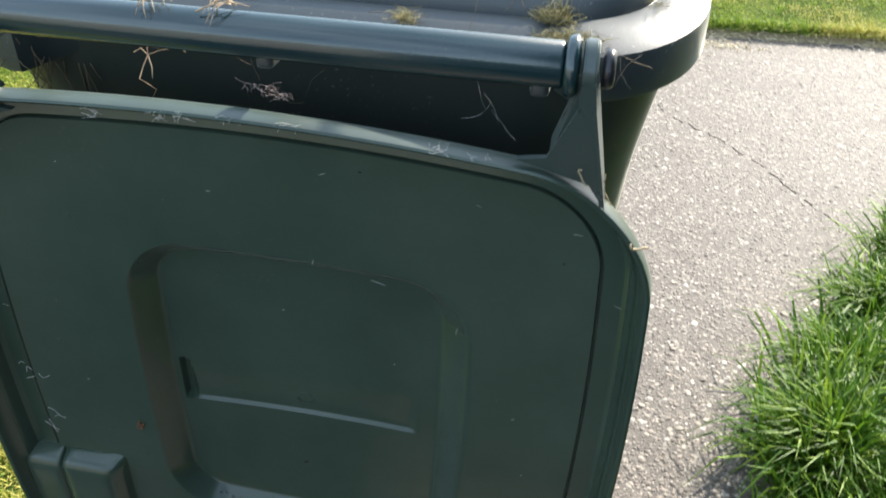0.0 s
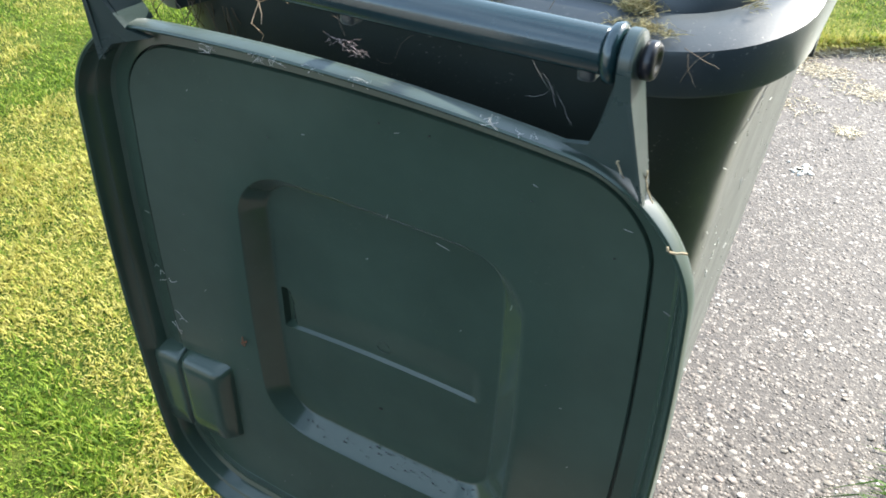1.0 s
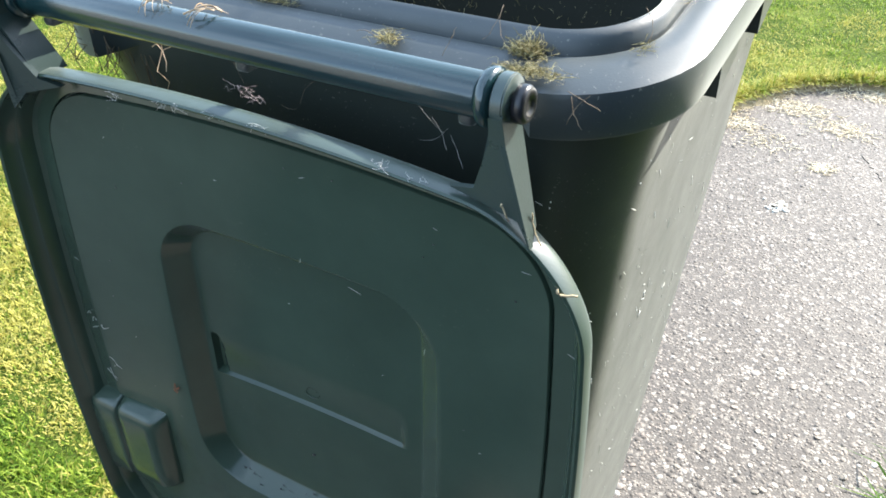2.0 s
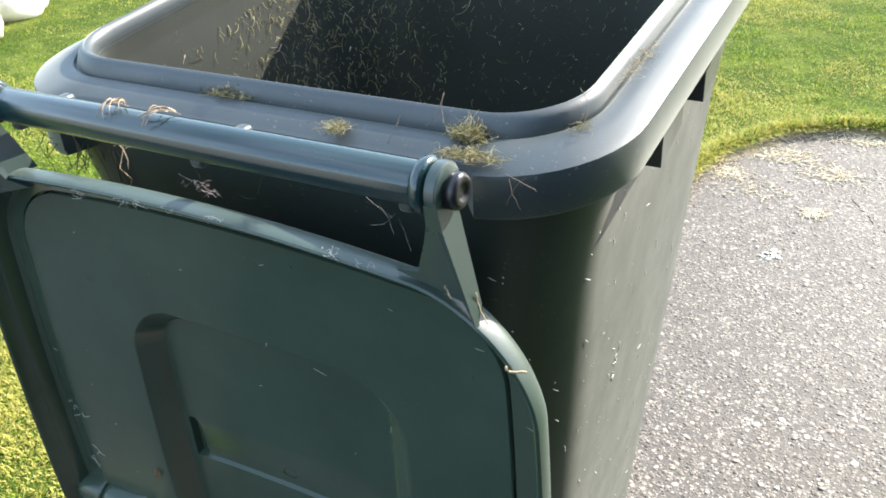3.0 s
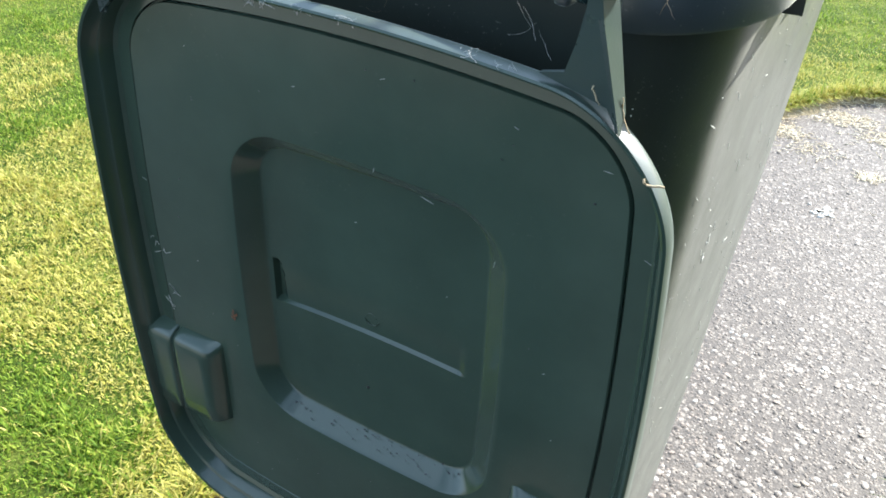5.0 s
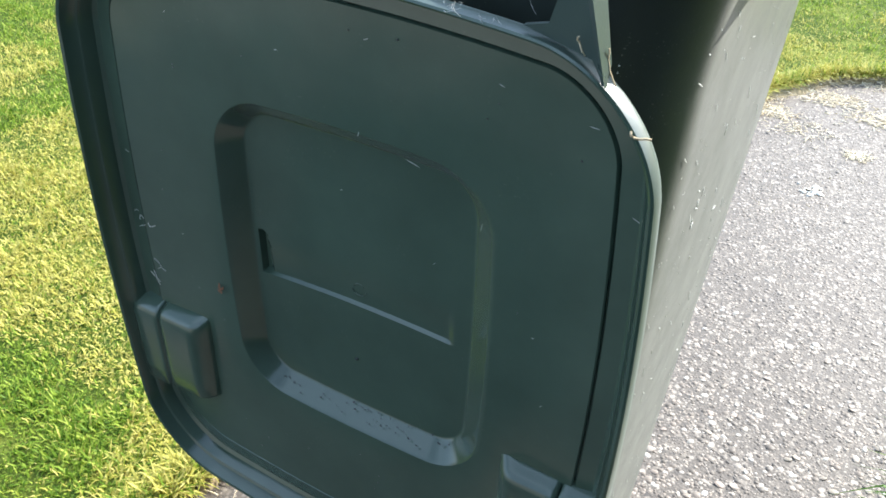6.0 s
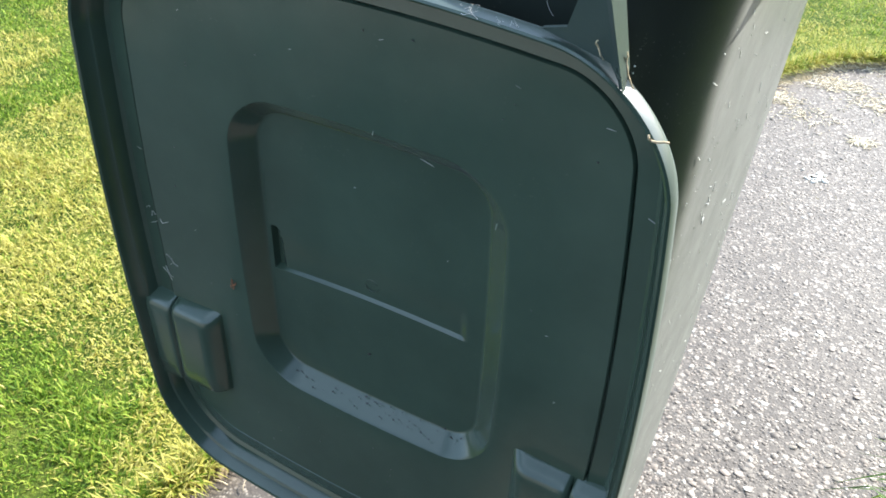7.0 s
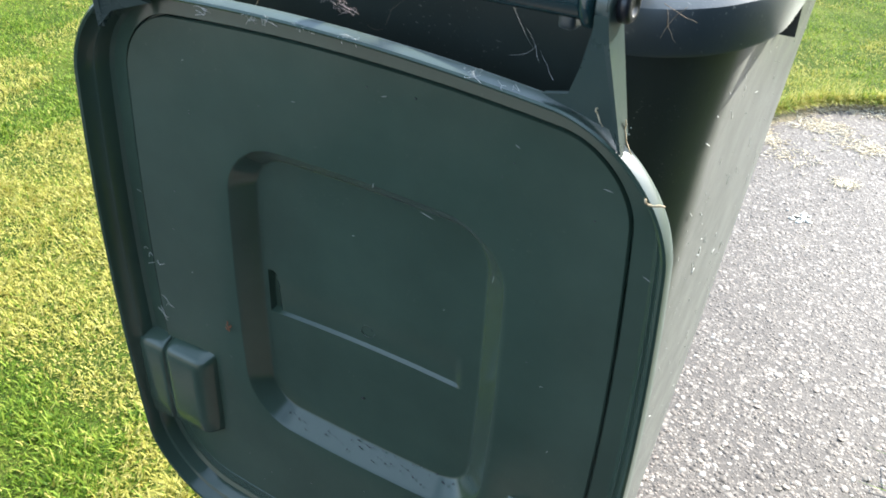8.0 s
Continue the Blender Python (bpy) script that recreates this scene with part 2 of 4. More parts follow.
def block(bm, size, centre, bevel=0.002, segments=2):
    made = bmesh.ops.create_cube(bm, size=1.0, matrix=Matrix.Translation(centre) @ Matrix.Diagonal((*size, 1)))
    edges = list({e for v in made["verts"] for e in v.link_edges})
    bmesh.ops.bevel(bm, geom=edges, offset=bevel, segments=segments, affect="EDGES", profile=0.5)


def strand(bm, pts, r0, r1=None, sides=4):
    """A thin tapering thread along pts."""
    r1 = r0 if r1 is None else r1
    pts = [Vector(p) for p in pts]
    rings = []
    for i, p in enumerate(pts):
        d = (pts[min(i + 1, len(pts) - 1)] - pts[max(i - 1, 0)]).normalized()
        u = d.orthogonal().normalized()
        w = d.cross(u)
        r = r0 + (r1 - r0) * i / (len(pts) - 1)
        rings.append([p + r * (math.cos(2 * math.pi * k / sides) * u + math.sin(2 * math.pi * k / sides) * w) for k in range(sides)])
    loft(bm, rings, True, True)


# ---- ground ----
SLAB = [(-1.9, -1.4), (-1.9, -0.28), (-0.56, -0.24), (-0.50, -0.17), (-0.425, 0.18), (-0.09, 1.98), (-0.02, 2.22), (0.12, 2.43), (0.32, 2.55), (0.6, 2.57), (1.2, 2.58), (4.5, 2.7), (4.5, 1.75), (1.35, 1.62), (0.98, 1.45), (0.80, 1.12), (0.60, 0.72), (0.50, 0.42), (0.46, 0.0), (0.52, -0.25), (0.9, -0.3), (0.9, -1.4)]
LAWN_Z = 0.022


def inside(px, py, poly):
    """Whether points lie in a polygon (arrays)."""
    hit = np.zeros(len(px), dtype=bool)
    for (x0, y0), (x1, y1) in zip(poly, poly[1:] + poly[:1]):
        if y0 != y1:
            hit ^= ((y0 > py) != (y1 > py)) & (px < (x1 - x0) * (py - y0) / (y1 - y0) + x0)
    return hit


def ground():
    """One soil sheet to the horizon, lowered where the slab lies on it."""
    bm = bmesh.new()
    outer = [(math.cos(a) * 400, math.sin(a) * 400) for a in np.linspace(0, 2 * math.pi, 48, endpoint=False)]
    rim_ring = [bm.verts.new((x, y, LAWN_Z)) for x, y in SLAB]
    low = [bm.verts.new((x, y, -0.06)) for x, y in SLAB]
    k = len(SLAB)
    for i in range(k):
        bm.faces.new((rim_ring[i], rim_ring[(i + 1) % k], low[(i + 1) % k], low[i]))
    bm.faces.new(low)
    out = [bm.verts.new((x, y, LAWN_Z)) for x, y in outer]
    edges = [bm.edges.get((rim_ring[i], rim_ring[(i + 1) % k])) for i in range(k)]
    edges += [bm.edges.new((out[i], out[(i + 1) % 48])) for i in range(48)]
    bmesh.ops.triangle_fill(bm, edges=edges, use_beauty=True)
    return tagged(part("ground", bm, MAT_SOIL, smooth=False), "soil under a clipped lawn with dry patches", "ground", kind="structure")


def slab():
    bm = bmesh.new()
    top = [bm.verts.new((x, y, 0.0)) for x, y in SLAB]
    low = [bm.verts.new((x, y, -0.058)) for x, y in SLAB]
    k = len(SLAB)
    bm.faces.new(top)
    bm.faces.new(low)
    for i in range(k):
        bm.faces.new((top[i], low[i], low[(i + 1) % k], top[(i + 1) % k]))
    bmesh.ops.triangulate(bm, faces=[f for f in bm.faces if len(f.verts) > 4])
    return tagged(part("pavement", bm, MAT_CONCRETE, smooth=False), "grey exposed-aggregate concrete path", "path", kind="structure")


def dark_strip():
    """An unseen dark strip laid on the slab, added to darken the lid's reflections."""
    bm = bmesh.new()
    block(bm, (2.76, 1.06, 0.012), (-0.49, -0.865, 0.006), 0.004, 1)
    tagged(part("reflection_strip", bm, plain("asphalt", (0.042, 0.043, 0.045), 0.9, 0.35, 160.0), smooth=False), "unseen dark strip added on the slab to darken the lid's reflections", "asphalt", kind="structure")


def pebbles(rng):
    """The exposed stones of the path, half sunk in the mortar."""
    sides = 5
    n = 52000
    y = 0.35 + 2.25 * rng.random(n) ** 1.7
    x = -0.45 + 1.75 * rng.random(n)
    keep = inside(x, y, SLAB)
    x, y = x[keep], y[keep]
    n = len(x)
    big = rng.random(n) > 0.94
    r = 0.0021 + 0.0036 * rng.random(n) ** 1.5 + big * (0.0015 + 0.003 * rng.random(n))
    stretch, turn = 0.7 + 0.5 * rng.random(n), rng.random(n) * math.pi
    rise = r * (0.06 + 0.13 * rng.random(n))
    a = np.linspace(0, 2 * np.pi, sides, endpoint=False)
    verts = np.zeros((n, sides * 2 + 1, 3))
    for ring, (scale, lift) in enumerate(((1.0, 0.0), (0.72, 0.75))):
        jig = 1 + 0.22 * (rng.random((n, sides)) - 0.5)
        u = r[:, None] * scale * np.cos(a) * jig
        w = (r * stretch)[:, None] * scale * np.sin(a) * jig
        c, s = np.cos(turn)[:, None], np.sin(turn)[:, None]
        verts[:, ring * sides:(ring + 1) * sides, 0] = x[:, None] + u * c - w * s
        verts[:, ring * sides:(ring + 1) * sides, 1] = y[:, None] + u * s + w * c
        verts[:, ring * sides:(ring + 1) * sides, 2] = (rise * lift)[:, None] - (0.001 if ring == 0 else 0)
    verts[:, -1, 0], verts[:, -1, 1], verts[:, -1, 2] = x, y, rise
    tri = []
    for i in range(sides):
        j = (i + 1) % sides
        tri += [(i, j, sides + j), (i, sides + j, sides + i), (sides + i, sides + j, 2 * sides)]
    faces = (np.array(tri)[None] + (np.arange(n) * (sides * 2 + 1))[:, None, None]).reshape(-1, 3)
    return tagged(arrays("pebbles", verts.reshape(-1, 3), faces, MAT_PEBBLE, True), "grey and whitish pebbles set in the concrete path", "pebbles", kind="stuff")


def big_pebbles(parent, rand):
    """The larger stones of the path beside the bin, each set in the mortar on its own."""
    shapes = []
    for k in range(8):
        bm = bmesh.new()
        bmesh.ops.create_icosphere(bm, subdivisions=1, radius=1.0)
        for v in bm.verts:
            v.co *= 1 + 0.22 * noise.noise(v.co * 1.3 + Vector((k * 3.1, 0, 0)))
        me = bpy.data.meshes.new("pebble")
        for f in bm.faces:
            f.smooth = True
        bm.to_mesh(me)
        bm.free()
        me.materials.append(MAT_STONE)
        shapes.append(me)
    made = 0
    while made < 300:
        x, y = rand.uniform(0.12, 0.72), 0.34 + 0.75 * rand.random() ** 1.2
        if not inside(np.array([x]), np.array([y]), SLAB)[0]:
            continue
        r = 0.0042 + 0.0055 * rand.random() ** 2.2
        ob = new("pebble", rand.choice(shapes))
        ob.parent = parent
        ob.matrix_local = Matrix.Translation((x, y, r * 0.05)) @ pose(0, 0, 0, rand.uniform(-12, 12), rand.uniform(-12, 12), rand.uniform(0, 360)) @ Matrix.Diagonal((r, r * rand.uniform(0.6, 0.95), r * 0.24, 1))
        made += 1


def blades(name, x, y, z0, length, width, lean, rng, mat, droop=0.5, levels=((0.0, 0.9), (0.55, 1.0))):
    """Bent tapering grass blades rooted at x, y."""
    n = len(x)
    az, lay = rng.random(n) * 2 * np.pi, lean * (0.3 + rng.random(n))
    dx, dy = np.cos(az), np.sin(az)
    tw = az + np.pi / 2 + (rng.random(n) - 0.5)
    wx, wy = np.cos(tw) * width, np.sin(tw) * width
    m = len(levels)
    verts = np.zeros((n, 2 * m + 1, 3))
    for k, (u, wid) in enumerate(levels):
        ang = lay * (1 + droop * u)
        out, up = length * u * np.sin(ang), length * u * np.cos(ang)
        for side, sg in ((0, -0.5), (1, 0.5)):
            verts[:, 2 * k + side, 0] = x + dx * out + sg * wid * wx
            verts[:, 2 * k + side, 1] = y + dy * out + sg * wid * wy
            verts[:, 2 * k + side, 2] = z0 + up
    ang = lay * (1 + droop * 1.5)
    verts[:, -1, 0], verts[:, -1, 1], verts[:, -1, 2] = x + dx * length * np.sin(ang), y + dy * length * np.sin(ang), z0 + length * np.maximum(np.cos(ang), 0.12)
    tri = []
    for k in range(m - 1):
        tri += [(2 * k, 2 * k + 1, 2 * k + 3), (2 * k, 2 * k + 3, 2 * k + 2)]
    tri = np.array(tri + [(2 * m - 2, 2 * m - 1, 2 * m)])
    faces = (tri[None] + (np.arange(n) * (2 * m + 1))[:, None, None]).reshape(-1, 3)
    return arrays(name, verts.reshape(-1, 3), faces, mat)


def patchy(x, y, scale, rng):
    """Smooth random values from 0 to 1 over the plan, with scale patches a metre."""
    table = rng.random((64, 64))
    u, v = x * scale + 11.3, y * scale + 5.7
    i, j = np.floor(u).astype(int), np.floor(v).astype(int)
    a, b = u - i, v - j
    a, b = a * a * (3 - 2 * a), b * b * (3 - 2 * b)
    return (table[i % 64, j % 64] * (1 - a) * (1 - b) + table[(i + 1) % 64, j % 64] * a * (1 - b) + table[i % 64, (j + 1) % 64] * (1 - a) * b + table[(i + 1) % 64, (j + 1) % 64] * a * b)


def lawn(rng):
    """The clipped lawn on the bin's far and open sides: denser where it is near."""
    xs, ys = [], []
    for count, x0, x1, y0, y1 in ((190000, -1.75, -0.25, -0.10, 1.15), (180000, -2.9, -0.15, 0.75, 2.6), (60000, -4.4, -0.1, 1.4, 3.8), (130000, -0.5, 1.9, 1.9, 4.6), (35000, 0.5, 4.5, 2.4, 7.0)):
        # each stretch thins out towards the next one
        xs.append(x0 + (x1 - x0) * rng.random(count) + rng.standard_normal(count) * 0.16)
        ys.append(y0 + (y1 - y0) * rng.random(count) + rng.standard_normal(count) * 0.16)
    x, y = np.concatenate(xs), np.concatenate(ys)
    keep = ~inside(x, y, SLAB)
    x, y = x[keep], y[keep]
    n = len(x)
    tall = (0.008 + 0.018 * rng.random(n)) * (0.45 + 1.3 * patchy(x, y, 8.0, rng) * patchy(x, y, 19.0, rng) + 0.35 * patchy(x, y, 30.0, rng))
    # shaggy edge that leans over the path
    edge = SLAB[3:12]
    ex, ey = [], []
    for (x0, y0), (x1, y1) in zip(edge, edge[1:]):
        length = math.hypot(x1 - x0, y1 - y0)
        k = int(min(length, 2.2) * 6500)
        u = rng.random(k)
        off = 0.012 - 0.045 * rng.random(k) ** 1.3
        nx, ny = (y1 - y0) / length, -(x1 - x0) / length
        ex.append(x0 + (x1 - x0) * u + nx * off)
        ey.append(y0 + (y1 - y0) * u + ny * off)
    ex, ey = np.concatenate(ex), np.concatenate(ey)
    tall = np.concatenate([tall, 0.030 + 0.025 * rng.random(len(ex))])
    x, y = np.concatenate([x, ex]), np.concatenate([y, ey])
    n = len(x)
    patch = 0.55 * patchy(x, y, 2.4, rng) + 0.3 * patchy(x, y, 7.0, rng) + 0.15 * patchy(x, y, 26.0, rng)
    patch += 0.20 * np.exp(-((x + 1.0) ** 2 / 0.10 + (y - 0.42) ** 2 / 0.06)) + 0.14 * np.exp(-((x + 1.3) ** 2 / 0.3 + (y - 0.8) ** 2 / 0.2)) - 0.32 * np.exp(-((x + 0.62) ** 2 / 0.07 + (y - 0.06) ** 2 / 0.06)) - 0.04
    dry = rng.random(n) < np.clip((patch - 0.395) / 0.17, 0.07, 0.85)
    for mask, name, mat, label in ((~dry, "lawn_grass", MAT_LAWN, "short clipped bright green lawn"), (dry, "dry_lawn_grass", MAT_DRY, "straw-coloured dry patches in the clipped lawn")):
        wide = 0.0019 + 0.0016 * rng.random(mask.sum())
        tagged(blades(name, x[mask], y[mask], LAWN_Z - 0.004, tall[mask], wide, 0.85, rng, mat), label, "lawn", kind="stuff")


def tufts(rng):
    """The long uncut grass that hangs over the path's edge."""
    xs, ys, ls = [], [], []
    for cx, cy, spread, count, tall in ((0.62, 0.60, 0.065, 700, 0.17), (0.68, 0.78, 0.06, 650, 0.15), (0.80, 0.98, 0.06, 600, 0.15), (0.92, 1.20, 0.06, 500, 0.15), (0.72, 0.52, 0.08, 600, 0.13), (0.80, 0.72, 0.09, 700, 0.14), (0.95, 0.95, 0.09, 600, 0.14), (0.62, 0.38, 0.08, 500, 0.13), (0.85, 0.45, 0.12, 600, 0.12), (1.05, 0.7, 0.12, 600, 0.12), (1.1, 1.25, 0.1, 500, 0.14), (0.6, 0.1, 0.12, 500, 0.1), (1.2, 1.4, 0.1, 400, 0.12)):
        count *= 2
        xs.append(cx + spread * rng.standard_normal(count) * 0.55)
        ys.append(cy + spread * rng.standard_normal(count) * 0.55)
        ls.append(tall * (0.5 + 0.75 * rng.random(count)))
    x, y, ls = np.concatenate(xs), np.concatenate(ys), np.concatenate(ls)
    return tagged(blades("tall_grass", x, y, 0.0, ls, 0.0040 + 0.003 * rng.random(len(x)), 0.42, rng, MAT_TUFT, 1.1, ((0.0, 0.8), (0.3, 1.0), (0.55, 0.9), (0.8, 0.6))), "long uncut green grass beside the path", "grass", kind="stuff")


def unseen_walls():
    """Unseen plain walls behind the viewer, added to shape the light on the lid."""
    bm = bmesh.new()
    # low grey wall, out of view: a lighter area in the lid's reflection
    block(bm, (14.0, 0.2, 1.06), (0.0, -1.5, 0.53 - 0.06), 0.01, 1)
    paint = plain("unseen_dark_paint", (0.06, 0.066, 0.074), 0.8, 0.2, 9.0)
    tagged(part("unseen_wall_south", bm, plain("unseen_grey_paint", (0.27, 0.262, 0.25), 0.8, 0.15, 9.0)), "unseen plain low grey wall added to brighten the lid's reflection", "wall", kind="structure")
    # dark wall, out of view: keeps bright surroundings off the lid and bin corner
    bm = bmesh.new()
    block(bm, (0.2, 1.60, 2.3), (1.0, -0.59, 1.15 - 0.06), 0.01, 1)
    tagged(part("unseen_wall_east", bm, paint), "unseen plain charcoal wall added to darken the bin's reflections", "wall", kind="structure")


# ---- the bin ----
YAW, LID_YAW = -2.2, 2.1   # the bin stands a little askew; its lid hangs a little slack
CX = -0.010            # the bin's middle
RIM_Z, RIM_K = 0.894, 0.13   # the rim's height at its back, and its rise towards the front


def bin_ring(hw, y0, y1, r, z, tilt=1.0, n=96):
    """A level ring of the bin's plan; tilt 1 follows the rim's slope."""
    hh, cy = (y1 - y0) / 2, (y0 + y1) / 2
    return [(CX + x, cy + y, z + tilt * RIM_K * (cy + y - 0.06)) for x, y in outline(hw, hh, r, n)]


def body_half(u):
    """Half the body's width, u of its height down from the rim."""
    return 0.2255 - 0.076 * u + 0.010 * max(0.0, 1 - u / 0.13) ** 1.5 + 0.03 * max(0.0, u - 0.6) ** 2


def wheelie_bin():
    root = new("wheelie_bin")
    root.matrix_world = Matrix.Translation((0.185, 0, 0)) @ pose(0, 0, 0, 0, 0, YAW) @ Matrix.Translation((CX - 0.185, 0.3, 0))
    tagged(root, "dark green plastic wheelie bin with its lid hanging open", "bin")
    back = Matrix.Translation((-CX, -0.3, 0.0))

    def put(name, bm, mat, label="", smooth=True, parent=None):
        if name in ("lid", "lid_shell", "lid_catch"):
            bmesh.ops.transform(bm, matrix=SKEW, verts=bm.verts)
        if name in ("lid", "lid_shell", "hinge_arm", "lid_catch"):
            bmesh.ops.transform(bm, matrix=Matrix.Translation((0.185, 0, 0)) @ pose(0, 0, 0, 0, 0, LID_YAW) @ Matrix.Translation((-0.185, 0, 0)), verts=bm.verts)
        bmesh.ops.transform(bm, matrix=back, verts=bm.verts)
        ob = part(name, bm, mat, parent or root, label, smooth, 32 if name in ("lid", "hinge_arm") else 38 if name == "rim" else None)
        return ob

    # body: outer wall down, closed floor, inner wall
    bm = bmesh.new()
    rings = []
    for u in (0.0, 0.004, 0.02, 0.04, 0.06, 0.075, 0.09, 0.10, 0.12, 0.18, 0.25, 0.4, 0.5, 0.6, 0.7, 0.8, 0.9, 0.97, 1.0):
        z = RIM_Z - 0.02 - u * (RIM_Z - 0.022)
        hw = body_half(u) - (0.008 if u == 1.0 else 0)
        foot = max(0.0, u - 0.6) ** 2
        rings.append(bin_ring(hw, 0.062 + 0.10 * u, 0.520 - 0.04 * u - 0.3 * foot, 0.070 + 0.03 * u, z, 1 - u))
    loft(bm, rings, False, True)
    body = put("body", bm, MAT_BODY, "sunlit dark green bin body with pale scuffs")
    bm = bmesh.new()
    rings = [bin_ring(0.2076, 0.0952, 0.4992, 0.0505, RIM_Z - 0.003)]
    for u in (0.0, 0.004, 0.012, 0.025, 0.04, 0.06, 0.15, 0.3, 0.6, 0.91, 0.92):
        z = RIM_Z - 0.02 - u * (RIM_Z - 0.022)
        rings.append(bin_ring(0.2095 - 0.074 * u, 0.0935 + 0.08 * u, 0.501 - 0.03 * u, 0.052 + 0.033 * smooth_step(0.0, 0.06, u), z, 1 - u))
    loft(bm, rings, False, True)
    put("inner_wall", bm, MAT_INNER, "dusty greyish green inside with stuck clippings")
    # lifting lugs: wedges that close the gap between the rim's edge and the tapering wall
    for ya, yb, z in ((0.180, 0.240, 0.8560), (0.284, 0.344, 0.8665)):
        bm = bmesh.new()
        xo = CX + 0.2472
        prism(bm, [(xo - 0.0155, ya, z - 0.007), (xo - 0.0025, ya, z - 0.007), (xo - 0.0025, ya, z + 0.016)], [(xo - 0.0155, yb, z + 0.002), (xo - 0.006, yb, z + 0.002), (xo - 0.006, yb, z + 0.021)])
        put("lifting_lug", bm, MAT_BODY, "", False)

    # rim: skirt, flat top, raised inner lip
    bm = bmesh.new()
    prof = [(0.010, -0.033), (0.001, -0.033), (0.0, -0.031), (0.0, -0.009), (0.0007, -0.006), (0.0025, -0.0052), (0.006, -0.0040), (0.016, -0.0013), (0.0275, 0.0004), (0.0298, -0.0006), (0.0308, -0.0030), (0.0322, -0.0026), (0.0330, 0.001), (0.0345, 0.006), (0.037, 0.0092), (0.040, 0.0102), (0.043, 0.0086), (0.0449, 0.005), (0.0456, -0.001), (0.0458, -0.006)]
    rings = [bin_ring(0.248 - i * 0.88, 0.047 + i * 1.05, 0.545 - i, 0.085 - i * 0.75, RIM_Z + z) for i, z in prof]
    for ring in rings[:3]:
        ring[:] = [(x, y, z - 0.020 * smooth_step(-0.12, -0.2, x)) for x, y, z in ring]
    # a slot between the rim and the handle
    for ring, back_off in zip(rings, [0.018] * 3 + [0.014, 0.008, 0.0065, 0.0065, 0.0025]):
        ring[:] = [(x, y + back_off * smooth_step(0.075, 0.062, y) * smooth_step(-0.185, -0.165, x) * smooth_step(0.165, 0.150, x), z) for x, y, z in ring]
    loft(bm, rings)
    put("rim", bm, MAT_RIM, "wide rim with a raised inner lip")

    # handle bar on its brackets
    bm = bmesh.new()
    turned(bm, [(-0.172, 0.0108), (-0.170, 0.0118), (0.160, 0.0118), (0.1615, 0.0108)], 32)
    bmesh.ops.translate(bm, verts=bm.verts, vec=(0, 0, 0.902))
    put("handle_bar", bm, MAT_BAR, "smooth tubular handle with a bluish sheen")
    for x in (-0.163, 0.003, 0.150):
        bm = bmesh.new()
        block(bm, (0.010, 0.05, 0.012), (x, 0.026, 0.888), 0.003)
        put("bar_bracket", bm, MAT_RIM)
    # hinge ends
    for s, x0 in ((1, 0.162), (-1, -0.173)):
        bm = bmesh.new()
        turned(bm, [(x0, 0.012), (x0 + s * 0.001, 0.0150), (x0 + s * 0.005, 0.0155), (x0 + s * 0.007, 0.013)], 28)
        bmesh.ops.translate(bm, verts=bm.verts, vec=(0, 0, 0.902))
        put("bar_collar", bm, MAT_BAR)
        bm = bmesh.new()
        x1 = x0 + s * 0.018
        turned(bm, [(x1, 0.0098), (x1 + s * 0.004, 0.0098), (x1 + s * 0.0058, 0.0085), (x1 + s * 0.0062, 0.0055), (x1 + s * 0.0048, 0.0045), (x1 + s * 0.0045, 0.0015)], 24)
        bmesh.ops.translate(bm, verts=bm.verts, vec=(0, 0, 0.902))
        put("hinge_bolt", bm, MAT_BOLT, "black plastic hinge bolt")

    # lid
    lid = put("lid", lid_mesh(), MAT_LID, "open lid hanging with its inner face outwards")
    put("lid_shell", shell_mesh(), MAT_SHELL, "outer skirt of the lid with sheen raised for sun glare", True, lid)
    for s, x0 in ((1, 0.169), (-1, -0.180)):
        put("hinge_arm", arm_mesh(s, x0), MAT_ARM, "", True)
    for s in (1, -1):
        bm = catch_mesh(s)
        put("lid_catch", bm, MAT_LID, "", True, lid)
    return root


LID_X = -0.0175   # the lid's middle
# the lid hangs a little crooked in its slack hinges
SKEW = Matrix.Translation((LID_X, 0, 0.58)) @ pose(0, 0, 0, 0, 2.45, 0) @ Matrix.Translation((-LID_X, 0, -0.58))


def lean(z):
    """How far the hanging lid swings in below its hinge."""
    return (0.86 - z) * 0.035


def smooth_step(a, b, v):
    u = min(1.0, max(0.0, (v - a) / (b - a)))
    return u * u * (3 - 2 * u)


def spread(points, count):
    """Steps between fixed points: count lines in all, shared out by length, at least one a stretch."""
    total = points[-1] - points[0]
    shares = [max(1, round((count - 1) * (q - p) / total)) for p, q in zip(points, points[1:])]
    shares[shares.index(max(shares))] += count - 1 - sum(shares)
    out = [points[0]]
    for p, q, k in zip(points, points[1:], shares):
        out += [p + (q - p) * (j + 1) / k for j in range(k)]
    return out


